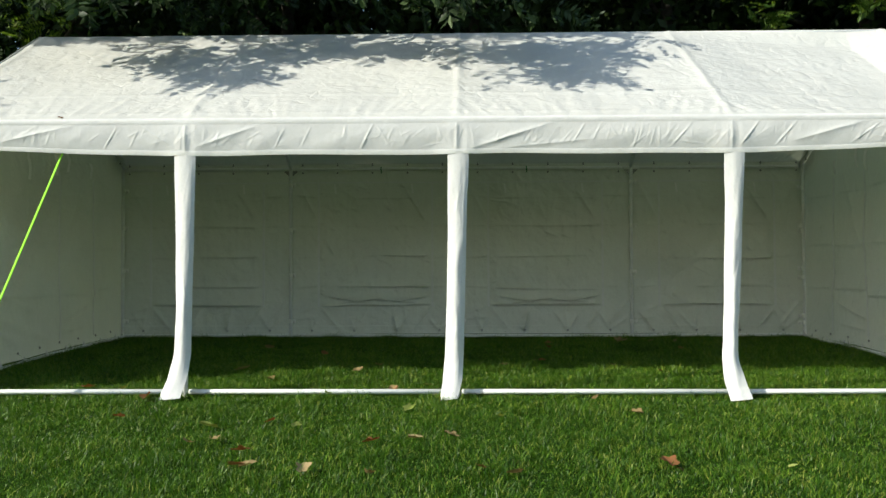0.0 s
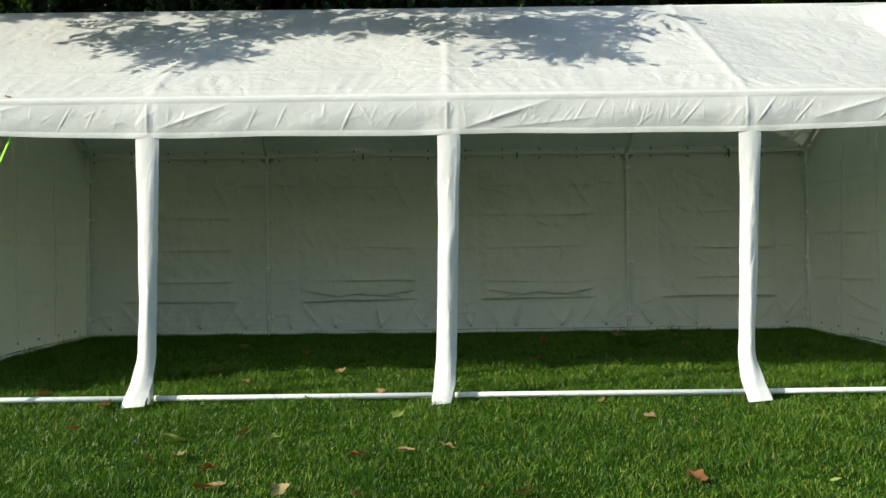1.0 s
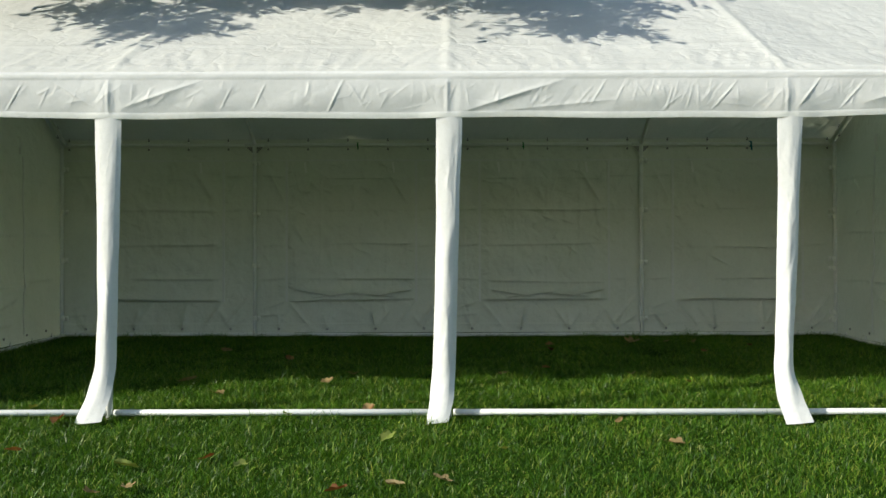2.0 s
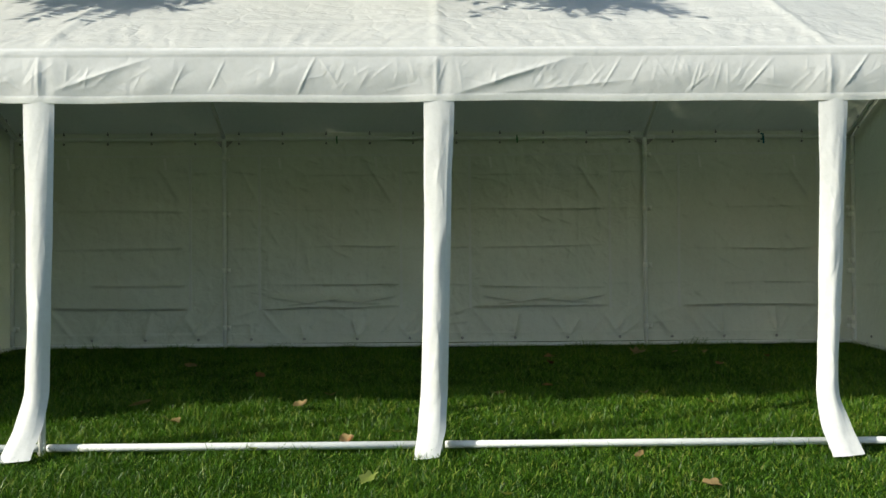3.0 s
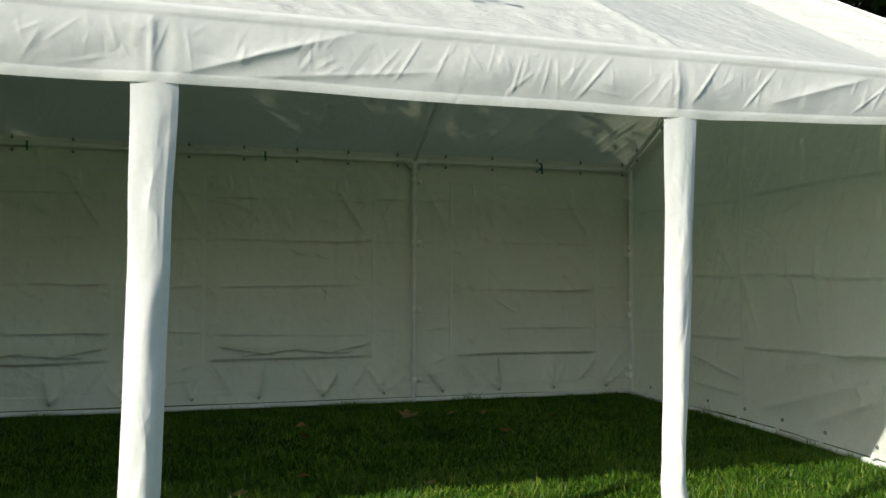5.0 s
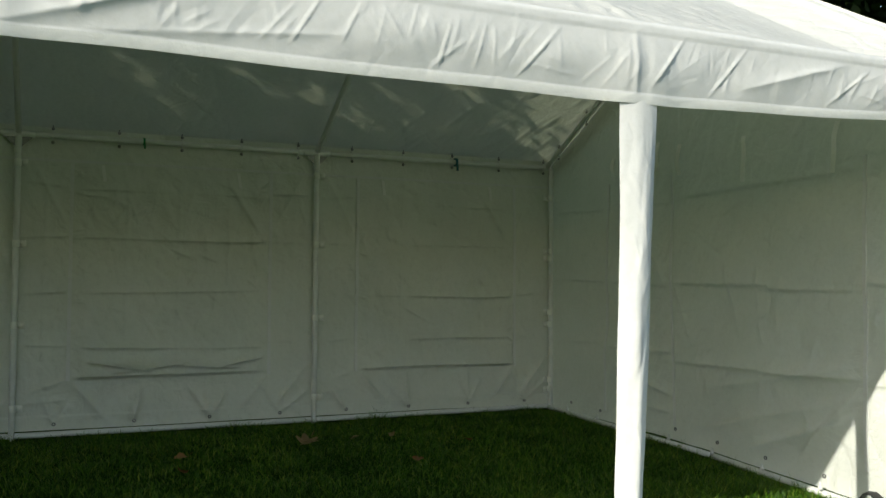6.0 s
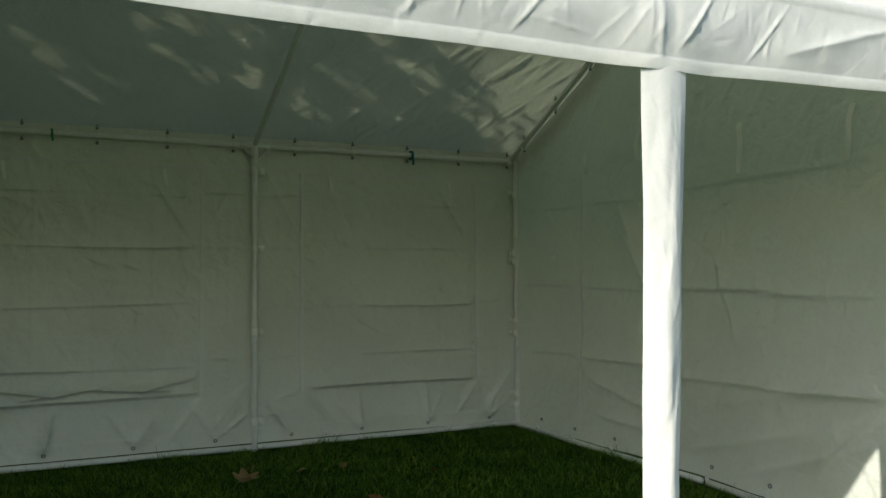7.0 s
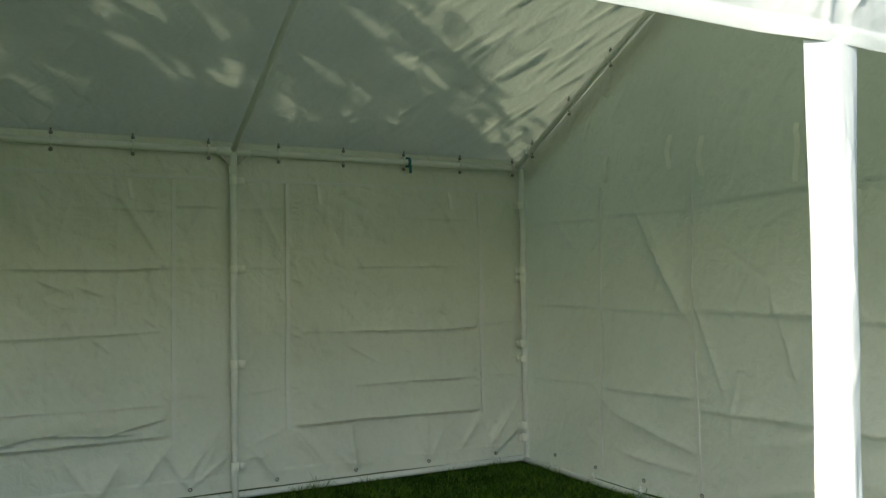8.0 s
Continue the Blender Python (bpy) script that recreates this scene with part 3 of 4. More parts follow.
def back_sheet(x0, seed):
    """One 2 m wall sheet: flat folds from packing, tension creases from its eyelets."""
    rng = random.Random(int(seed))
    rows = loose_creases(75, x0, x0 + 2.0, 0.12, 1.9, int(seed), 0.28, 0.009, 0.022, 0.4, 0.6)
    for k in range(4):
        gx = x0 + 0.25 + 0.5 * k
        for _ in range(3):
            a, l = rng.uniform(-0.75, 0.75), rng.uniform(0.12, 0.32)
            rows.append((gx, 0.085, gx + math.sin(a) * l, 0.085 + math.cos(a) * l, rng.uniform(0.010, 0.026), rng.uniform(0.012, 0.05), rng.uniform(0.012, 0.05)))
    # from the lower corners of the window down, and out of the upper corners
    rows += [(x0 + 0.36, 0.36, x0 + 0.56, 0.12, 0.026, 0.012, 0.040), (x0 + 0.30, 0.37, x0 + 0.10, 0.30, 0.016, 0.02, 0.02),
             (x0 + 1.66, 0.36, x0 + 1.48, 0.13, 0.024, 0.040, 0.012), (x0 + 1.95, 0.42, x0 + 1.70, 0.14, 0.034, 0.045, 0.014),
             (x0 + 1.98, 0.26, x0 + 1.78, 0.12, 0.024, 0.03, 0.012), (x0 + 0.05, 0.22, x0 + 0.30, 0.24, 0.016, 0.03, 0.01),
             (x0 + 0.07, 1.86, x0 + 0.30, 1.42, 0.022, 0.020, 0.050), (x0 + 1.93, 1.86, x0 + 1.74, 1.50, 0.014, 0.03, 0.02)]
    for cz in (0.60, 0.95, 1.32, 1.67):
        for a, b in ((0.04, 0.32), (1.69, 1.96)):
            if rng.random() < 0.75:
                tilt = rng.uniform(-0.015, 0.015)
                rows.append((x0 + a, cz + tilt, x0 + b, cz - tilt, rng.uniform(0.006, 0.016), 0.05, 0.007))
    for px in (0.17, 1.84):
        rows.append((x0 + px, 0.15, x0 + px + 0.01, 1.85, 0.005, 0.012, 0.012))

    def fn(u, v):
        x = x0 + 2.0 * u
        z = SHEET_LOW + (SHEET_TOP - SHEET_LOW) * v
        q = np.sin(math.pi * np.clip(u, 0, 1)) ** 0.5
        h = 0.020 * cloth_noise(x * 1.1, z * 1.0, seed) + 0.010 * cloth_noise(x * 4.0 + z, z * 3.0, seed + 5) + 0.005 * cloth_noise(x * 9.0 - z * 3.0, z * 8.0, seed + 4) + 0.0020 * cloth_noise(x * 21.0, z * 17.0, seed + 6)
        h += press(x, z, rows)
        hem = np.where(v < 0.045, 0.006, 0.0)
        return x, 4.020 - h * (0.25 + 0.75 * q) - hem, z
    return fn


def window_cover(x0, seed):
    """The roll-down cover over a window opening, sewn at its sides, its lower edge bellied out."""
    under = back_sheet(x0, seed)
    rng = random.Random(int(seed) + 7)
    slope = rng.uniform(-0.02, 0.03)
    rows = loose_creases(48, x0 + 0.36, x0 + 1.64, 0.5, 1.78, int(seed) + 1, 0.22, 0.007, 0.020, 0.3, 0.6)
    for cz, deep in ((0.60, 0.034), (0.95, 0.022), (1.32, 0.014), (1.66, 0.007)):
        x, z = x0 + 0.34 + rng.choice((0.0, 0.1, 0.4)), cz + rng.uniform(-0.02, 0.02)
        while x < x0 + 1.55:
            l = rng.uniform(0.35, 0.75)
            z1 = z + rng.uniform(-0.012, 0.012)
            rows.append((x, z, min(x + l, x0 + 1.66), z1, deep * rng.choice((0.2, 0.6, 1.0)), rng.uniform(0.03, 0.08), 0.007))
            x, z = x + l * 0.9, z1
        for ex in (0.34, 1.60):
            for _ in range(3):
                a = rng.uniform(-0.9, 0.9)
                z2 = cz + rng.uniform(-0.06, 0.06)
                rows.append((x0 + ex, z2, x0 + ex + 0.07 * math.cos(a), z2 + 0.07 * math.sin(a), 0.009, 0.009, 0.005))
    for px in (0.68, 1.02, 1.36):
        rows.append((x0 + px, 0.45, x0 + px + 0.01, 1.75, 0.004, 0.010, 0.010))
    rows.append((x0 + 1.35, 1.76, x0 + 1.60, 1.36, 0.018, 0.05, 0.02))
    twist = []
    if -3 < x0 < 1:
        # the lower edge of these covers lies rolled in overlapping folds
        twist = [(x0 + 0.46, 0.485, x0 + 0.86, 0.425, 0.040, 0.030, 0.008), (x0 + 0.62, 0.415, x0 + 1.10, 0.470, 0.036, 0.030, 0.008),
                 (x0 + 1.00, 0.455, x0 + 1.45, 0.425, 0.042, 0.035, 0.008), (x0 + 1.25, 0.430, x0 + 1.62, 0.490, 0.032, 0.025, 0.008)]

    def fn(u, v):
        x = x0 + 0.33 + 1.34 * u
        z = 0.365 + (1.82 - 0.365) * v
        free = np.minimum(1.0, np.minimum(14.0 * u, 14.0 * (1.0 - u)))
        edge = 0.392 + slope * (u - 0.5) + 0.008 * cloth_noise(x * 2.5, x * 0 + seed, 2.0)
        belly = 0.080 * np.sin(math.pi * np.clip(u, 0, 1)) ** 0.45 * (0.85 + 0.4 * cloth_noise(x * 1.7, x * 0, seed + 6))
        d = z - edge
        belly = belly * np.where(d > 0, np.exp(-d / 0.085), np.clip(1.0 + d / 0.022, 0, 1))
        h = 0.012 + 0.010 * cloth_noise(x * 1.6, z * 1.5, seed + 11) + 0.009 * cloth_noise(x * 5.0, z * 4.0, seed + 12) + 0.005 * cloth_noise(x * 9.0 + z * 3.0, z * 9.0, seed + 14) + 0.002 * cloth_noise(x * 21.0, z * 17.0, seed + 13)
        h += press(x, z, rows) + press(x, z, twist)
        y = under((x - x0) / 2.0, (z - SHEET_LOW) / (SHEET_TOP - SHEET_LOW))[1]
        return x, y - 0.005 - (np.maximum(0.0, h) + belly) * free, z
    return fn


def strip_bm(pts, wide, thick, flat):
    """A thin band along points; flat is the way it lies broad."""
    bm = bmesh.new()
    rings = []
    flat = Vector(flat).normalized()
    for i, p in enumerate(pts):
        p = Vector(p)
        way = (Vector(pts[min(i + 1, len(pts) - 1)]) - Vector(pts[max(i - 1, 0)])).normalized()
        out = way.cross(flat).normalized()
        rings.append([bm.verts.new(p + flat * a * wide / 2 + out * b * thick / 2) for a, b in ((-1, -1), (1, -1), (1, 1), (-1, 1))])
    for r0, r1 in zip(rings, rings[1:]):
        for k in range(4):
            bm.faces.new((r0[k], r0[(k + 1) % 4], r1[(k + 1) % 4], r1[k]))
    bm.faces.new(rings[0]), bm.faces.new(list(reversed(rings[-1])))
    bmesh.ops.recalc_face_normals(bm, faces=bm.faces[:])
    return bm


def grommet_mesh():
    bm = bmesh.new()
    n, k = 14, 6
    vs = [[bm.verts.new(((0.009 + 0.004 * math.cos(b * math.tau / k)) * math.cos(a * math.tau / n), 0.004 * math.sin(b * math.tau / k),
                         (0.009 + 0.004 * math.cos(b * math.tau / k)) * math.sin(a * math.tau / n))) for b in range(k)] for a in range(n)]
    for a in range(n):
        for b in range(k):
            bm.faces.new((vs[a][b], vs[a][(b + 1) % k], vs[(a + 1) % n][(b + 1) % k], vs[(a + 1) % n][b]))
    me = bpy.data.meshes.new("grommet")
    bm.to_mesh(me)
    bm.free()
    me.materials.append(M_STEEL)
    return me


GROMMET = grommet_mesh()


def ball_mesh(name, r, mat):
    bm = bmesh.new()
    bmesh.ops.create_uvsphere(bm, u_segments=10, v_segments=7, radius=r)
    bmesh.ops.create_cone(bm, segments=8, radius1=r * 0.45, radius2=r * 0.4, depth=r * 1.6, cap_ends=True,
                          matrix=Matrix.Translation((0, 0, r * 1.3)))
    me = bpy.data.meshes.new(name)
    bm.to_mesh(me)
    bm.free()
    me.materials.append(mat)
    me.polygons.foreach_set("use_smooth", [True] * len(me.polygons))
    return me


BALL = ball_mesh("toggle_ball", 0.013, M_BALL)
KNOB = ball_mesh("toggle_knob", 0.011, M_STEEL)


def toggle_mesh():
    """An elastic loop round a 38 mm rail."""
    bm = bmesh.new()
    n = 16
    rings = []
    for i in range(n + 1):
        a = math.tau * i / n
        c = Vector((0, math.cos(a) * 0.024, math.sin(a) * (0.030 if math.sin(a) > 0 else 0.036)))
        o = c.normalized()
        rings.append([bm.verts.new(c + Vector((dx, 0, 0)) + o * dr) for dx, dr in ((-0.005, 0), (0.005, 0), (0.005, 0.005), (-0.005, 0.005))])
    for r0, r1 in zip(rings, rings[1:]):
        for k in range(4):
            bm.faces.new((r0[k], r0[(k + 1) % 4], r1[(k + 1) % 4], r1[k]))
    bmesh.ops.recalc_face_normals(bm, faces=bm.faces[:])
    me = bpy.data.meshes.new("toggle")
    bm.to_mesh(me)
    bm.free()
    me.materials.append(M_BALL)
    return me


TOGGLE = toggle_mesh()


def toggle(x, y, z, turn=0.0, tilt=0.0):
    t = hang("bungee_toggle", TOGGLE, tent, "white elastic toggle with dark knobs")
    t.matrix_basis = pose(x, y, z, tilt, 0, turn)
    for dz, dy in ((0.044, -0.012), (-0.046, -0.010)):
        k = hang("knob", KNOB, t)
        k.location = (0.0, dy, dz)


for i, x0 in enumerate((-4.0, -2.0, 0.0, 2.0)):
    seed = 50.0 + 13.0 * i
    sheet = hang("wall_sheet", mesh_from("wall_sheet", *cloth(back_sheet(x0, seed), 120 if i == 0 else 190, 180 if i == 0 else 270), M_WALL), tent,
                 "creased white back wall sheet with a covered window")
    cover_fn = window_cover(x0, seed)
    hang("window_cover", mesh_from("window_cover", *cloth(cover_fn, 84 if i == 0 else 130, 160 if i == 0 else 290), M_WALL), sheet, "wrinkled roll-down window cover")
    for u in (0.0, 1.0):
        pts = [spot(cover_fn, u, k / 24) + Vector((0, -0.0035, 0)) for k in range(25)]
        part("seam", strip_bm(pts, 0.024, 0.007, (1, 0, 0)), M_SEAM, sheet, "", False)
    under = back_sheet(x0, seed)
    top = [spot(under, 0.01 + 0.98 * k / 40, (1.832 - SHEET_LOW) / (SHEET_TOP - SHEET_LOW)) + Vector((0, -0.006, 0)) for k in range(41)]
    part("seam", strip_bm(top, 0.018, 0.004, (0, 0, 1)), M_SEAM, sheet, "", False)
    for tx in (0.52, 1.43):
        pts = [spot(cover_fn, (tx - 0.33) / 1.34, (1.81 - 0.022 * k - 0.365) / 1.455) + Vector((0.003 * k, -0.010, 0)) for k in range(6)]
        part("tie", strip_bm(pts, 0.022, 0.004, (1, 0, 0)), M_TIE, sheet, "short white fabric tie", False)
    for k in range(4):
        g = hang("grommet", GROMMET, sheet)
        g.location = spot(under, 0.125 + 0.25 * k, (0.088 - SHEET_LOW) / (SHEET_TOP - SHEET_LOW)) + Vector((0, -0.004, 0))
for k in range(20):
    x = -3.92 + 7.84 * k / 19
    if min(abs(x - b) for b in BAYS[1:-1]) > 0.03:
        toggle(x, 3.985, EAVE_B)


def hook_tab(x, y, z, s, parent):
    """A short white strap closed round a pole, its end standing off."""
    bm = bmesh.new()
    vs, fs = tube_data((0, 0, -0.024), (0, 0, 0.024), R + 0.004, 12)
    made = [bm.verts.new(v) for v in vs]
    for f in fs:
        bm.faces.new([made[i] for i in f])
    ob = part("strap", bm, M_TIE, parent)
    ob.location = (x, y, z)
    end = part("strap_end", box_bm(0.046, 0.006, 0.046, 0.0015, pose(s * 0.040, -0.008, 0, 0, 0, -s * 18)), M_TIE, ob)
    return ob


for bx, zs, s in ((-2.0, (1.80, 1.27, 0.74, 0.20), 1), (0.0, (1.80, 1.27, 0.74, 0.20), 1), (2.0, (1.82, 1.31, 0.77, 0.19), 1),
                  (4.0, (1.74, 1.30, 1.24, 0.80, 0.70, 0.25, 0.17), -1), (-4.0, (1.74, 1.30, 0.80, 0.20), 1)):
    for zz in zs:
        hook_tab(bx * (0.9962 if abs(bx) > 3 else 1), 3.985, zz, s, poles[bx, 4])


def end_sheet(sx, seed):
    """A gable end sheet up to the roof slope."""
    rng = random.Random(int(seed))
    rows = loose_creases(260, 0.1, 3.9, 0.15, 2.4, int(seed), 0.34, 0.010, 0.016, 0.22, 0.4)
    # lying folds, in lengths between the seams
    for cz, deep in ((0.57, 0.030), (1.04, 0.020), (1.60, 0.012)):
        for a, b in ((0.10, 0.86), (0.90, 1.60), (1.55, 2.38), (2.45, 3.15), (3.20, 3.90)):
            z0 = cz + 0.03 * (2.4 - a) * (1 if cz > 1.5 else -0.35) + rng.uniform(-0.02, 0.02)
            rows.append((a, z0, b, z0 + rng.uniform(-0.03, 0.03), deep * rng.uniform(0.4, 1.1), 0.08, 0.008))
    # tension folds that run down to the eyelets
    rows += [(0.95, 0.44, 2.20, 0.12, 0.030, 0.025, 0.080), (0.92, 0.62, 2.00, 0.40, 0.026, 0.020, 0.070), (0.95, 0.34, 1.70, 0.08, 0.026, 0.020, 0.050),
             (0.90, 0.50, 1.30, 0.10, 0.022, 0.015, 0.045), (2.45, 0.30, 3.10, 0.46, 0.030, 0.060, 0.020), (2.45, 0.18, 3.00, 0.22, 0.024, 0.05, 0.015),
             (2.45, 1.00, 2.90, 1.70, 0.024, 0.05, 0.03), (2.95, 1.90, 2.55, 1.20, 0.018, 0.03, 0.06), (3.25, 0.60, 3.12, 0.48, 0.020, 0.015, 0.01),
             (3.9, 1.9, 3.3, 1.3, 0.016, 0.03, 0.06), (2.38, 1.05, 2.20, 0.60, 0.016, 0.01, 0.03), (1.9, 1.2, 1.75, 0.70, 0.012, 0.008, 0.02)]

    def fn(u, v):
        y = 4.02 * u
        rise = np.where(y < 2.0, 1.90 + (RIDGE - 1.90) * y / 2.0, RIDGE - (RIDGE - 2.0) * (y - 2.0) / 2.02)
        low = np.where(y >= 4.0, 0.0, -0.14 * (1 - np.clip(y, 0, 4) / 4.0) ** 2) + 0.028
        z = low + (rise - low) * v
        q = np.sin(math.pi * np.clip(y / 4.0, 0, 1)) ** 0.5
        h = 0.030 * cloth_noise(y * 0.9, z * 0.9, seed) + 0.012 * cloth_noise(y * 3.5 + z, z * 2.5, seed + 5) + 0.005 * cloth_noise(y * 9.0 + z * 4.0, z * 5.0, seed + 4) + 0.0018 * cloth_noise(y * 21.0, z * 15.0, seed + 6)
        h += press(y, z, rows)
        return sx * (4.020 - h * (0.25 + 0.75 * q)), y, z
    return fn


for sx, seed in ((-1, 120.0), (1, 140.0)):
    fn = end_sheet(sx, seed)
    ob = hang("wall_sheet", mesh_from("wall_sheet", *cloth(fn, 160 if sx < 0 else 340, 160 if sx < 0 else 280), M_WALL), tent, "creased white gable end sheet with zipped doorway")

    def on_sheet(y, z, fn=fn):
        rise = 1.90 + (RIDGE - 1.90) * y / 2.0 if y < 2.0 else RIDGE - (RIDGE - 2.0) * (y - 2.0) / 2.02
        low = -0.14 * (1 - min(y, 4.0) / 4.0) ** 2 + 0.028
        return spot(fn, y / 4.02, (z - low) / (rise - low))
    for zy, z1 in ((3.18, 1.78), (2.41, 1.78), (0.86, 1.70)):
        pts = [on_sheet(zy, 0.10 + (z1 - 0.10) * k / 30) - Vector((sx * 0.004, 0, 0)) for k in range(31)]
        part("zip_seam", strip_bm(pts, 0.022, 0.006, (0, 1, 0)), M_SEAM, ob, "", False)
    for ty, z1, long in ((3.07, 1.96, 0.16), (2.53, 2.0, 0.19), (2.28, 1.95, 0.20), (1.69, 1.92, 0.27), (1.02, 1.90, 0.27)):
        pts = []
        for k in range(9):
            p = on_sheet(ty, z1 - long * k / 8)
            pts.append(p - Vector((sx * (0.022 + 0.012 * math.sin(k * 0.5)), 0.006 * math.sin(k * 0.9 + ty * 3) - 0.004 * k, 0)))
        part("tie", strip_bm(pts, 0.024, 0.004, (-sx * 0.6, 0.8, 0)), M_TIE, ob, "hanging white fabric tie", False)
    for k in range(9):
        y = 0.30 + 0.42 * k
        g = hang("grommet", GROMMET, ob)
        g.matrix_basis = Matrix.Translation(on_sheet(y, ground_z(4, y) + 0.10) - Vector((sx * 0.004, 0, 0))) @ pose(0, 0, 0, 0, 0, 90)
        b = hang("toggle_ball", BALL, ob)
        b.location = (sx * 3.944, y - 0.03, ground_z(4, y) + 0.050)
    slope = math.degrees(math.atan2(RIDGE - EAVE_B, 2.0))
    for k in range(5):
        y = 3.80 - 0.41 * k
        z = EAVE_B + (RIDGE - EAVE_B) * (4.0 - y) / 2.0
        toggle(sx * 3.956, y, z, 90.0 if sx > 0 else -90.0, 0.0)

# ---- lime guy strap, small cords ----
def build_guy():
    a, b = Vector((-2.863, 0.122, 1.93)), Vector((-3.515, -0.332, -0.16))
    pts = [a.lerp(b, k / 12) for k in range(13)]
    ob = part("guy_strap", strip_bm(pts, 0.026, 0.004, (0.85, -0.5, 0.1)), M_ROPE, None)
    tagged(ob, "bright lime green guy strap pegged to the lawn", "guy strap")
    peg = part("peg", box_bm(0.02, 0.02, 0.2, 0.004, Matrix.Translation(b + Vector((0, 0, -0.07)))), M_STEEL, ob, "steel ground peg")


build_guy()


def cord(x, z, mat, name, label, size=1.0):
    bm = bmesh.new()
    n = 14
    rings = []
    for i in range(n + 1):
        a = math.tau * i / n
        c = Vector((0, math.cos(a) * 0.027, math.sin(a) * 0.027))
        o = c.normalized()
        rings.append([bm.verts.new(c + Vector((dx, 0, 0)) + o * dr) for dx, dr in ((-0.009, 0), (0.009, 0), (0.009, 0.006), (-0.009, 0.006))])
    for r0, r1 in zip(rings, rings[1:]):
        for k in range(4):
            bm.faces.new((r0[k], r0[(k + 1) % 4], r1[(k + 1) % 4], r1[k]))
    bmesh.ops.create_cube(bm, size=1.0, matrix=Matrix.Translation((0.004, -0.028, -0.045)) @ Matrix.Diagonal((0.016, 0.006, 0.05, 1)))
    bmesh.ops.recalc_face_normals(bm, faces=bm.faces[:])
    ob = part(name, bm, mat, None, "", False)
    ob.location = (x, 3.985, z)
    ob.scale = (size, 1.0, size)
    tagged(ob, label, "cord")


cord(3.13, EAVE_B, M_TEAL, "tie_cord", "dark teal cord tied round the back rail")
cord(0.78, EAVE_B, M_GREENCORD, "tie_cord", "dark green cord tied round the back rail", 0.75)
cord(-0.93, EAVE_B, M_GREENCORD, "tie_cord", "dark green cord tied round the back rail", 0.75)


def black_strap():
    pts = [(3.94, 0.86, ground_z(4, 0.8) + 0.05), (3.92, 0.80, ground_z(4, 0.8) + 0.11), (3.90, 0.74, ground_z(4, 0.8) + 0.12),
           (3.92, 0.66, ground_z(4, 0.7) + 0.07), (3.93, 0.60, ground_z(4, 0.6) + 0.01)]
    ob = part("ground_strap", strip_bm(pts, 0.045, 0.006, (1, 0, 0.2)), M_DARK, None)
    tagged(ob, "black webbing strap lying by the ground rail", "strap")


black_strap()


# ---- fallen leaves ----
def leaf_mesh(name, mat, seed, lobes):
    """A dry lobed leaf, cupped and curled, with a stalk."""
    rng = random.Random(seed)
    bm = bmesh.new()
    n = 26
    mid = bm.verts.new((0, 0, 0.012))
    ring, inner = [], []
    for i in range(n):
        a = math.tau * i / n
        r = 0.62 + 0.38 * abs(math.cos(lobes * a / 2)) ** 1.5 + rng.uniform(-0.08, 0.08)
        x, y = math.cos(a) * r * 0.5, math.sin(a) * r * 0.36
        curl = 0.16 * abs(y) / 0.36 + 0.10 * nz(x * 3, y * 3, seed) + 0.12 * max(0, x)
        ring.append(bm.verts.new((x, y, 0.02 + curl)))
        inner.append(bm.verts.new((x * 0.5, y * 0.5, 0.02 + curl * 0.35)))
    for i in range(n):
        j = (i + 1) % n
        bm.faces.new((mid, inner[i], inner[j]))
        bm.faces.new((inner[i], ring[i], ring[j], inner[j]))
    s = [bm.verts.new(v) for v in ((-0.48, -0.012, 0.03), (-0.48, 0.012, 0.03), (-0.85, 0.02, 0.09), (-0.85, -0.005, 0.09))]
    bm.faces.new(s)
    me = bpy.data.meshes.new(name)
    bm.to_mesh(me)
    bm.free()
    me.materials.append(mat)
    me.polygons.foreach_set("use_smooth", [True] * len(me.polygons))
    return me


def scatter_leaves(rows, mat, label, base_size, seed):
    rng = random.Random(seed)
    shapes = [leaf_mesh("fallen_leaf", mat, seed + k, 3 + 2 * (k % 2)) for k in range(4)]
    for i, (x, y, s) in enumerate(rows):
        ob = new("fallen_leaf", shapes[i % 4])
        size = base_size * s
        ob.matrix_basis = pose(x, y, ground_z(x, y) + 0.034, rng.uniform(-22, 22), rng.uniform(-22, 22), rng.uniform(0, 360)) @ Matrix.Diagonal((size, size, size, 1))
        tagged(ob, label, "leaf", "fallen leaves on the lawn")


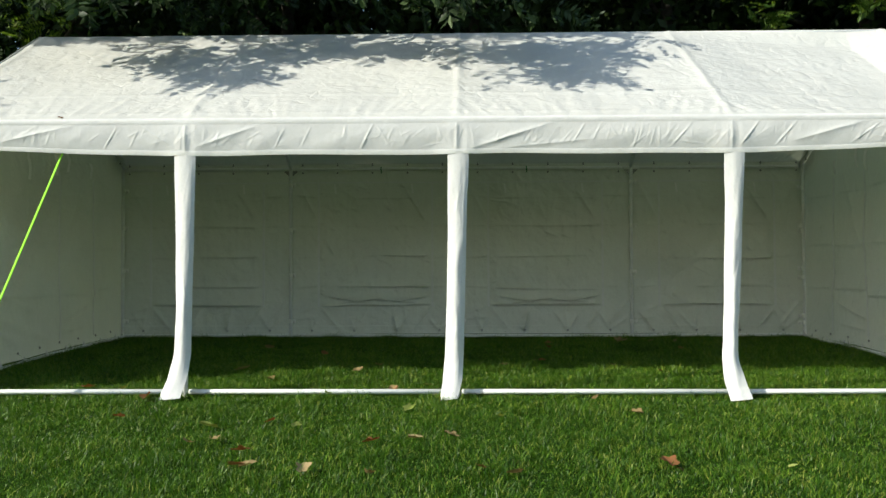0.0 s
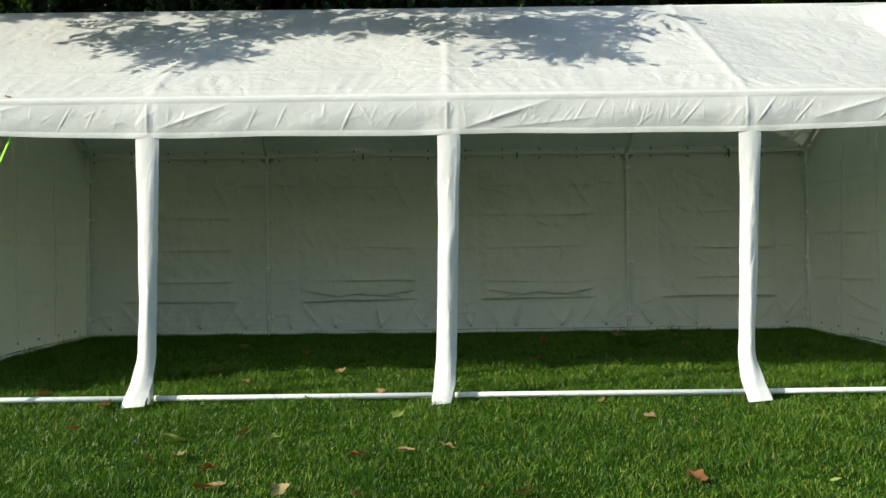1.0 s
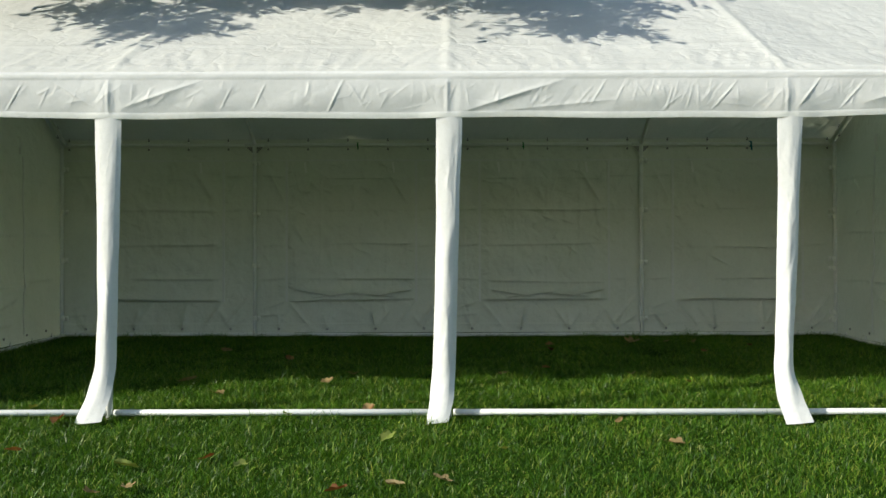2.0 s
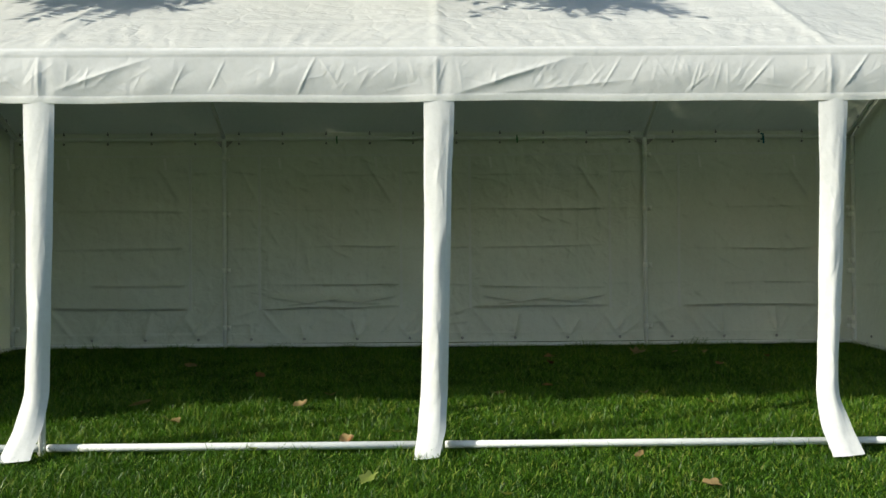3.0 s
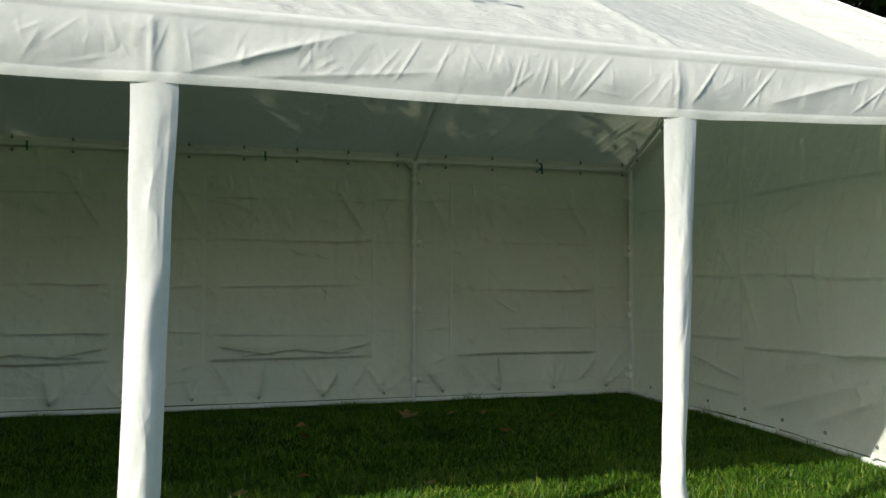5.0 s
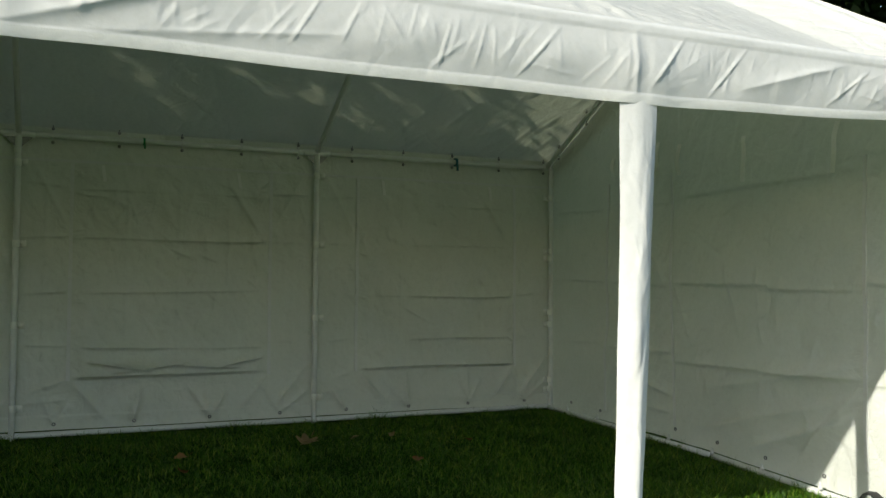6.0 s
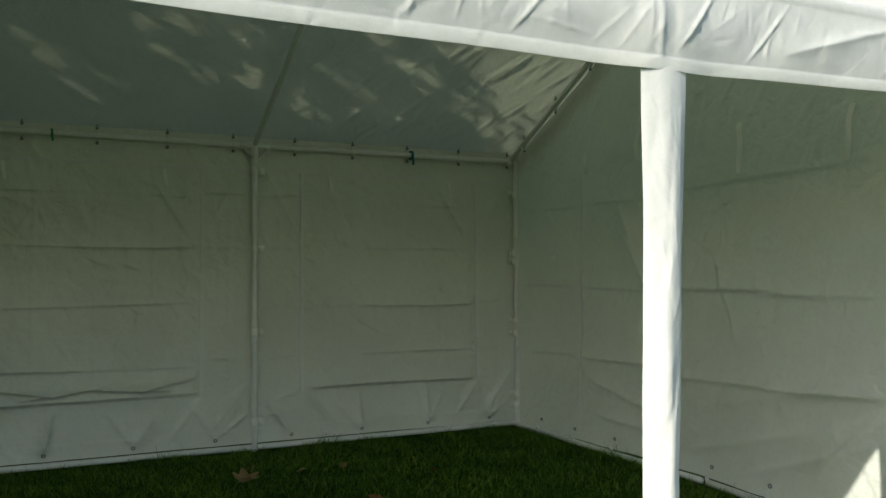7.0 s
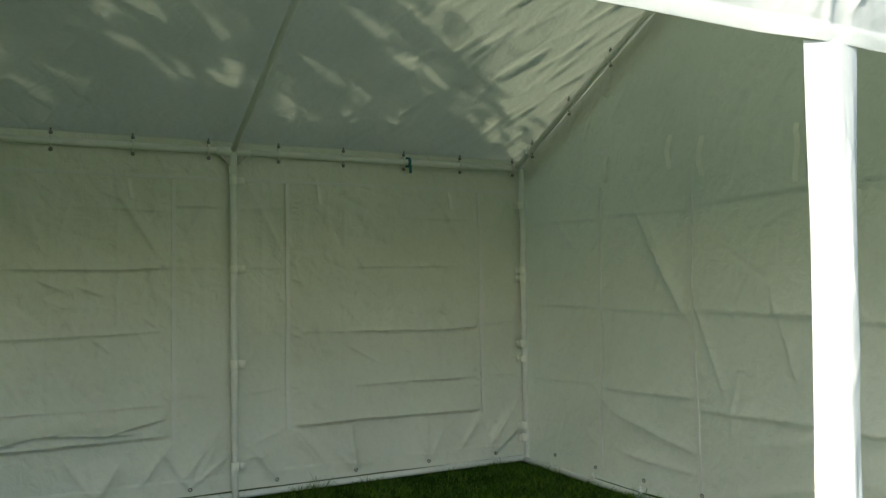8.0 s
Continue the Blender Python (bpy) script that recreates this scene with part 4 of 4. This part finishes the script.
scatter_leaves([(-2.24, -0.13, 1.25), (-2.19, -0.76, 0.84), (-1.18, -0.89, 0.77), (-1.19, -1.62, 1.0), (-1.14, -1.9, 0.88), (1.09, -1.85, 1.2), (0.12, -1.93, 0.61), (-0.49, -1.39, 0.98), (0.73, 1.53, 0.72), (1.65, 0.94, 0.71), (-2.82, 0.24, 1.05), (0.88, 2.49, 0.81), (-1.29, 2.02, 0.98), (-0.48, 0.12, 0.81), (0.92, 2.86, 0.89), (2.71, 2.82, 0.67), (2.19, 2.4, 0.89)], M_RUSSET, "curled russet brown fallen leaf on the lawn", 0.112, 20)
scatter_leaves([(-1.08, -1.91, 0.99), (-0.78, -1.96, 1.1), (-0.25, -1.32, 0.93), (-0.04, -1.25, 0.9), (0.96, -0.18, 0.63), (1.16, -0.64, 0.94), (0.29, -2.04, 0.87), (-0.44, -2.03, 0.74), (-1.82, 1.0, 1.3), (-1.5, 0.57, 0.99), (-0.85, 0.98, 1.2), (-1.53, -1.44, 0.92), (-0.49, 0.15, 1.0), (1.32, 1.23, 0.92), (0.4, 1.25, 1.01), (-1.4, -1.36, 0.78), (-1.93, 2.51, 0.96), (1.69, 3.01, 0.8), (-0.7, 1.28, 1.02), (1.7, 3.03, 1.9), (2.04, 3.12, 0.64), (2.3, 3.15, 0.66)], M_TAN, "dry pale tan fallen leaf on the lawn", 0.112, 30)
scatter_leaves([(-1.54, -1.02, 1.2), (-0.33, -0.5, 1.03), (-0.23, 0.28, 0.8), (-2.53, 0.19, 0.88), (-0.99, -1.01, 0.74), (0.26, -0.75, 0.83), (1.7, -1.9, 0.5), (-0.95, -0.01, 0.76)], M_YELLOW, "yellow green fallen leaf on the lawn", 0.112, 40)


def eave_leaf():
    """A brown scrap of leaf caught on the front eave."""
    ob = new("fallen_leaf", leaf_mesh("fallen_leaf", M_RUSSET, 77, 3))
    ob.matrix_basis = pose(-2.95, 0.035, 1.926, 10, 8, 20) @ Matrix.Diagonal((0.05, 0.05, 0.05, 1))
    tagged(ob, "small dark brown leaf scrap lying on the tent's eave", "leaf")


eave_leaf()


# ---- trees ----
def leaf_cloud(name, centre, way, length, wide, mat, parent, label=""):
    """Many leaves as one mesh: each is two triangles folded along its rib."""
    n = len(centre)
    rng = np.random.default_rng(n)
    way = way / np.linalg.norm(way, axis=1)[:, None]
    rnd = rng.normal(size=(n, 3))
    side = np.cross(way, rnd)
    side /= np.linalg.norm(side, axis=1)[:, None]
    up = np.cross(way, side)
    l, w = length[:, None], wide[:, None]
    co = np.empty((n, 4, 3))
    co[:, 0] = centre
    co[:, 1] = centre + way * l * 0.5 + side * w + up * w * 0.3
    co[:, 2] = centre + way * l
    co[:, 3] = centre + way * l * 0.5 - side * w + up * w * 0.3
    me = bpy.data.meshes.new(name)
    me.vertices.add(n * 4)
    me.vertices.foreach_set("co", co.ravel())
    base = (np.arange(n) * 4)[:, None]
    me.loops.add(n * 6)
    me.loops.foreach_set("vertex_index", np.hstack([base + np.array([[0, 1, 2]]), base + np.array([[0, 2, 3]])]).ravel().astype(np.int32))
    me.polygons.add(n * 2)
    me.polygons.foreach_set("loop_start", (np.arange(n * 2) * 3).astype(np.int32))
    me.materials.append(mat)
    me.update(calc_edges=True)
    me.validate()
    return hang(name, me, parent, label)


def pinnate(places, ways, rng, leaflet=0.10):
    """Feathered leaves: a rib with pairs of leaflets and one at the tip."""
    c, w, l, b = [], [], [], []
    for p, d in zip(places, ways):
        d = Vector(d).normalized()
        side = d.orthogonal().normalized()
        side.rotate(Matrix.Rotation(rng.uniform(0, math.tau), 3, d))
        size = rng.uniform(0.8, 1.25)
        for k in range(7):
            t = (0.06 + 0.036 * k) * size
            for s in (-1, 1):
                c.append(Vector(p) + d * t + Vector((0, 0, -0.6 * t * t)))
                w.append(d * 0.55 + side * s)
                f = math.sin(math.pi * (k + 1.6) / 9.5)
                l.append(leaflet * size * (0.55 + 0.5 * f))
                b.append(leaflet * size * 0.19)
        c.append(Vector(p) + d * 0.31 * size)
        w.append(d)
        l.append(leaflet * size)
        b.append(leaflet * size * 0.19)
    return np.array([tuple(v) for v in c]), np.array([tuple(v) for v in w]), np.array(l), np.array(b)


def limb_bm(bm, pts, r0, r1, sides=9):
    rings = []
    for i, p in enumerate(pts):
        p = Vector(p)
        way = (Vector(pts[min(i + 1, len(pts) - 1)]) - Vector(pts[max(i - 1, 0)])).normalized()
        a = way.orthogonal().normalized()
        b = way.cross(a)
        r = r0 + (r1 - r0) * i / (len(pts) - 1)
        rings.append([bm.verts.new(p + (a * math.cos(math.tau * k / sides) + b * math.sin(math.tau * k / sides)) * r) for k in range(sides)])
    for q0, q1 in zip(rings, rings[1:]):
        for k in range(sides):
            bm.faces.new((q0[k], q0[(k + 1) % sides], q1[(k + 1) % sides], q1[k]))
    bm.faces.new(list(reversed(rings[0])))
    bm.faces.new(rings[-1])


def bent(a, b, steps, wob, seed):
    a, b = Vector(a), Vector(b)
    return [a.lerp(b, k / steps) + wob * math.sin(math.pi * k / steps) * Vector((nz(k * 0.7, seed, 1), nz(k * 0.7, seed, 2), 0.6 + nz(k * 0.7, seed, 3)))
            for k in range(steps + 1)]


UP_SUN = -SUN_WAY / SUN_WAY.y


def shade_tree():
    """The feather-leaved tree whose boughs reach over the tent and dapple its roof."""
    rng = random.Random(5)
    tree = tagged(new("ash_tree"), "feather-leaved tree with boughs reaching over the tent", "tree")
    foot = Vector((-9.5, 3.6, ground_z(-9.5, 3.6)))
    tree.location = foot
    places, ways = [], []
    # bough ends over the front slope: x, y on the roof, spread along x and y, leaves
    for cx, cy, ax, ay, n in ((-2.70, 1.42, 0.22, 0.16, 22), (-2.35, 1.28, 0.30, 0.20, 30), (-1.95, 0.92, 0.36, 0.17, 40), (-1.75, 1.45, 0.32, 0.25, 38),
                              (-1.05, 1.58, 0.38, 0.22, 42), (-0.45, 1.50, 0.35, 0.22, 34), (0.12, 1.55, 0.25, 0.20, 15), (0.72, 1.45, 0.30, 0.28, 58),
                              (0.92, 0.95, 0.30, 0.22, 50), (1.32, 1.42, 0.25, 0.30, 36), (1.75, 1.65, 0.16, 0.20, 7), (-3.8, 1.88, 0.16, 0.08, 6)):
        for _ in range(round(1.25 * n)):
            y = cy + 0.10 + rng.gauss(0, 0.6) * ay
            x = cx + rng.gauss(0, 0.6) * ax
            k = rng.uniform(0.45, 0.62)
            places.append(Vector((x, y, 1.91 + 0.585 * y)) + UP_SUN * k)
            ways.append(Vector((0.35 + rng.gauss(0, 0.35), rng.gauss(-0.2, 0.5), rng.gauss(-0.45, 0.3))))
    # the fuller crown behind, over the rear slope, with gaps that the sun finds
    GAPS = ((1.62, 3.12), (1.80, 3.28), (2.88, 3.45), (3.05, 3.60), (3.50, 3.80), (0.95, 3.57), (2.30, 3.75), (0.42, 3.40))
    made = 0
    while made < 2700:
        x, y = rng.uniform(-6.5, 4.2), rng.uniform(2.0, 4.6)
        edge = 2.45 + 1.33 * (y - 2.85) + 0.25 * nz(x * 3.0, y * 3.0, 78.0)
        if x > edge or nz(x * 1.1, y * 1.5, 77.0) < -0.30 or any(math.hypot((x - gx) * 0.8, y - gy) < 0.17 for gx, gy in GAPS):
            continue
        k = rng.uniform(1.2, 2.2)
        places.append(Vector((x, y, 3.08 - 0.54 * (y - 2.0))) + UP_SUN * k)
        ways.append(Vector((0.7 + rng.gauss(0, 0.5), rng.gauss(0, 0.6), rng.gauss(-0.2, 0.4))))
        made += 1
    # unseen lower boughs, added to shade the end wall on the sunny side
    for _ in range(4200):
        k = rng.uniform(1.2, 2.0)
        places.append(Vector((-4.05, rng.uniform(0.25, 4.3), 2.35 * rng.random() ** 1.3)) + UP_SUN * k)
        ways.append(Vector((0.4 + rng.gauss(0, 0.5), rng.gauss(0, 0.6), rng.gauss(-0.5, 0.4))))
    for _ in range(500):
        places.append(Vector((rng.gauss(-9, 1.6), rng.gauss(4.0, 1.4), rng.gauss(7.8, 1.1))))
        ways.append(Vector((rng.gauss(0, 1), rng.gauss(0, 1), rng.gauss(-0.1, 0.5))))
    places = [p - foot for p in places]
    leaf_cloud("crown", *pinnate(places, ways, rng), M_FOLIAGE, tree)
    bm = bmesh.new()
    limb_bm(bm, bent((0, 0, -0.1), (0.4, 0.2, 7.5), 10, 0.35, 1.0), 0.24, 0.07, 12)
    part("trunk", bm, M_BARK, tree)
    for i, (h, end) in enumerate(((3.4, (5.9, -3.2, 4.5)), (4.0, (4.9, -2.4, 5.4)), (4.4, (8.2, -3.1, 4.5)), (4.8, (6.8, -2.2, 5.6)), (4.0, (-1.8, 1.5, 7.0)), (5.6, (2.2, 1.6, 8.0)))):
        bm = bmesh.new()
        limb_bm(bm, bent((0.02 * h, 0.01 * h, h), end, 10, 0.5, 3.0 + i), 0.07, 0.008, 7)
        part("limb", bm, M_BARK, tree)


shade_tree()


def hedge_tree(x, y, seed, leaves, size=1.0):
    """A dense dark tree behind the tent; its crown hangs forward above the roof, out of view."""
    rng = np.random.default_rng(seed)
    tree = tagged(new("dark_tree"), "dense dark green broadleaf tree behind the tent", "tree", "trees behind the tent")
    base = Vector((x, y, 0.0))
    tree.location = base
    clumps = []
    while len(clumps) < 110:
        c = np.array([rng.uniform(-2.1, 2.1), rng.uniform(-1.2, 2.0), rng.uniform(1.2, 8.2)])
        if c[1] > -1.0 and abs(c[0]) < 2.3 - 0.12 * max(0, c[2] - 6):
            clumps.append(c)
    # unseen overhang, added to keep the sun off the foliage below
    if y < 9:
        while len(clumps) < 190:
            clumps.append(np.array([rng.uniform(-2.1, 2.1), rng.uniform(-3.0, -0.9), rng.uniform(5.1, 7.4)]))
    clumps = np.array(clumps)
    pick = clumps[rng.integers(0, len(clumps), leaves)]
    centre = pick + rng.normal(size=(leaves, 3)) * np.array([0.30, 0.26, 0.22])
    centre[:, 2] = np.maximum(centre[:, 2], 0.4)
    way = rng.normal(size=(leaves, 3)) + np.array([0, -0.3, -0.5])
    length = rng.uniform(0.12, 0.26, leaves) * size
    leaf_cloud("crown", centre, way, length, length * 0.28, M_FOLIAGE, tree)
    bm = bmesh.new()
    limb_bm(bm, bent((0, 0, -0.1), (0.3, 0.1, 7.2), 9, 0.3, seed * 1.7), 0.20, 0.05, 10)
    part("trunk", bm, M_BARK, tree)
    for k in range(5):
        h = 2.0 + 0.9 * k
        a = k * 2.4 + seed
        bm = bmesh.new()
        limb_bm(bm, bent((0, 0, h), (math.cos(a) * 1.7, math.sin(a) * 1.4 - 0.4, h + 1.2), 7, 0.3, seed + k), 0.06, 0.012, 6)
        part("limb", bm, M_BARK, tree)
    return tree


hedge = []
for i, (hx, hy) in enumerate(((-9.6, 8.0), (-6.4, 7.7), (-3.2, 8.0), (0.0, 7.8), (3.2, 8.1), (6.4, 7.8), (9.6, 8.0), (12.6, 8.4))):
    hedge.append(hedge_tree(hx, hy, 100 + i, 14000))
for i, hx in enumerate((-8, -4.5, -1.5, 1.8, 4.8, 8, 11)):
    hedge.append(hedge_tree(hx, 10.8, 200 + i, 12000, 1.9))


def sprigs():
    """Leafy twigs that stand out of the dark crowns; their lighter colour stands in for sunlight."""
    rng = random.Random(9)
    for owner, spots in ((1, ((-5.8, 5.7, 4.3), (-5.6, 5.7, 4.12), (-6.0, 5.8, 4.0), (-6.05, 5.7, 4.45), (-5.4, 5.7, 4.5))),
                         (4, ((3.95, 5.6, 4.32), (4.10, 5.6, 4.24), (4.28, 5.6, 4.30))), (5, ((5.6, 5.6, 4.45), (5.75, 5.6, 4.36)))):
        t = hedge[owner]
        for s in spots:
            places, ways = [], []
            for _ in range(5):
                places.append(Vector(s) + Vector((rng.gauss(0, 0.1), rng.gauss(0, 0.1), rng.gauss(0, 0.08))) - t.location)
                ways.append(Vector((rng.gauss(0, 1), rng.gauss(-0.4, 0.4), rng.gauss(-0.3, 0.4))))
            leaf_cloud("sprig", *pinnate(places, ways, rng, 0.10), M_SUNLIT_LEAF, t, "fresh light green leaves")["kind"] = "stuff"


sprigs()
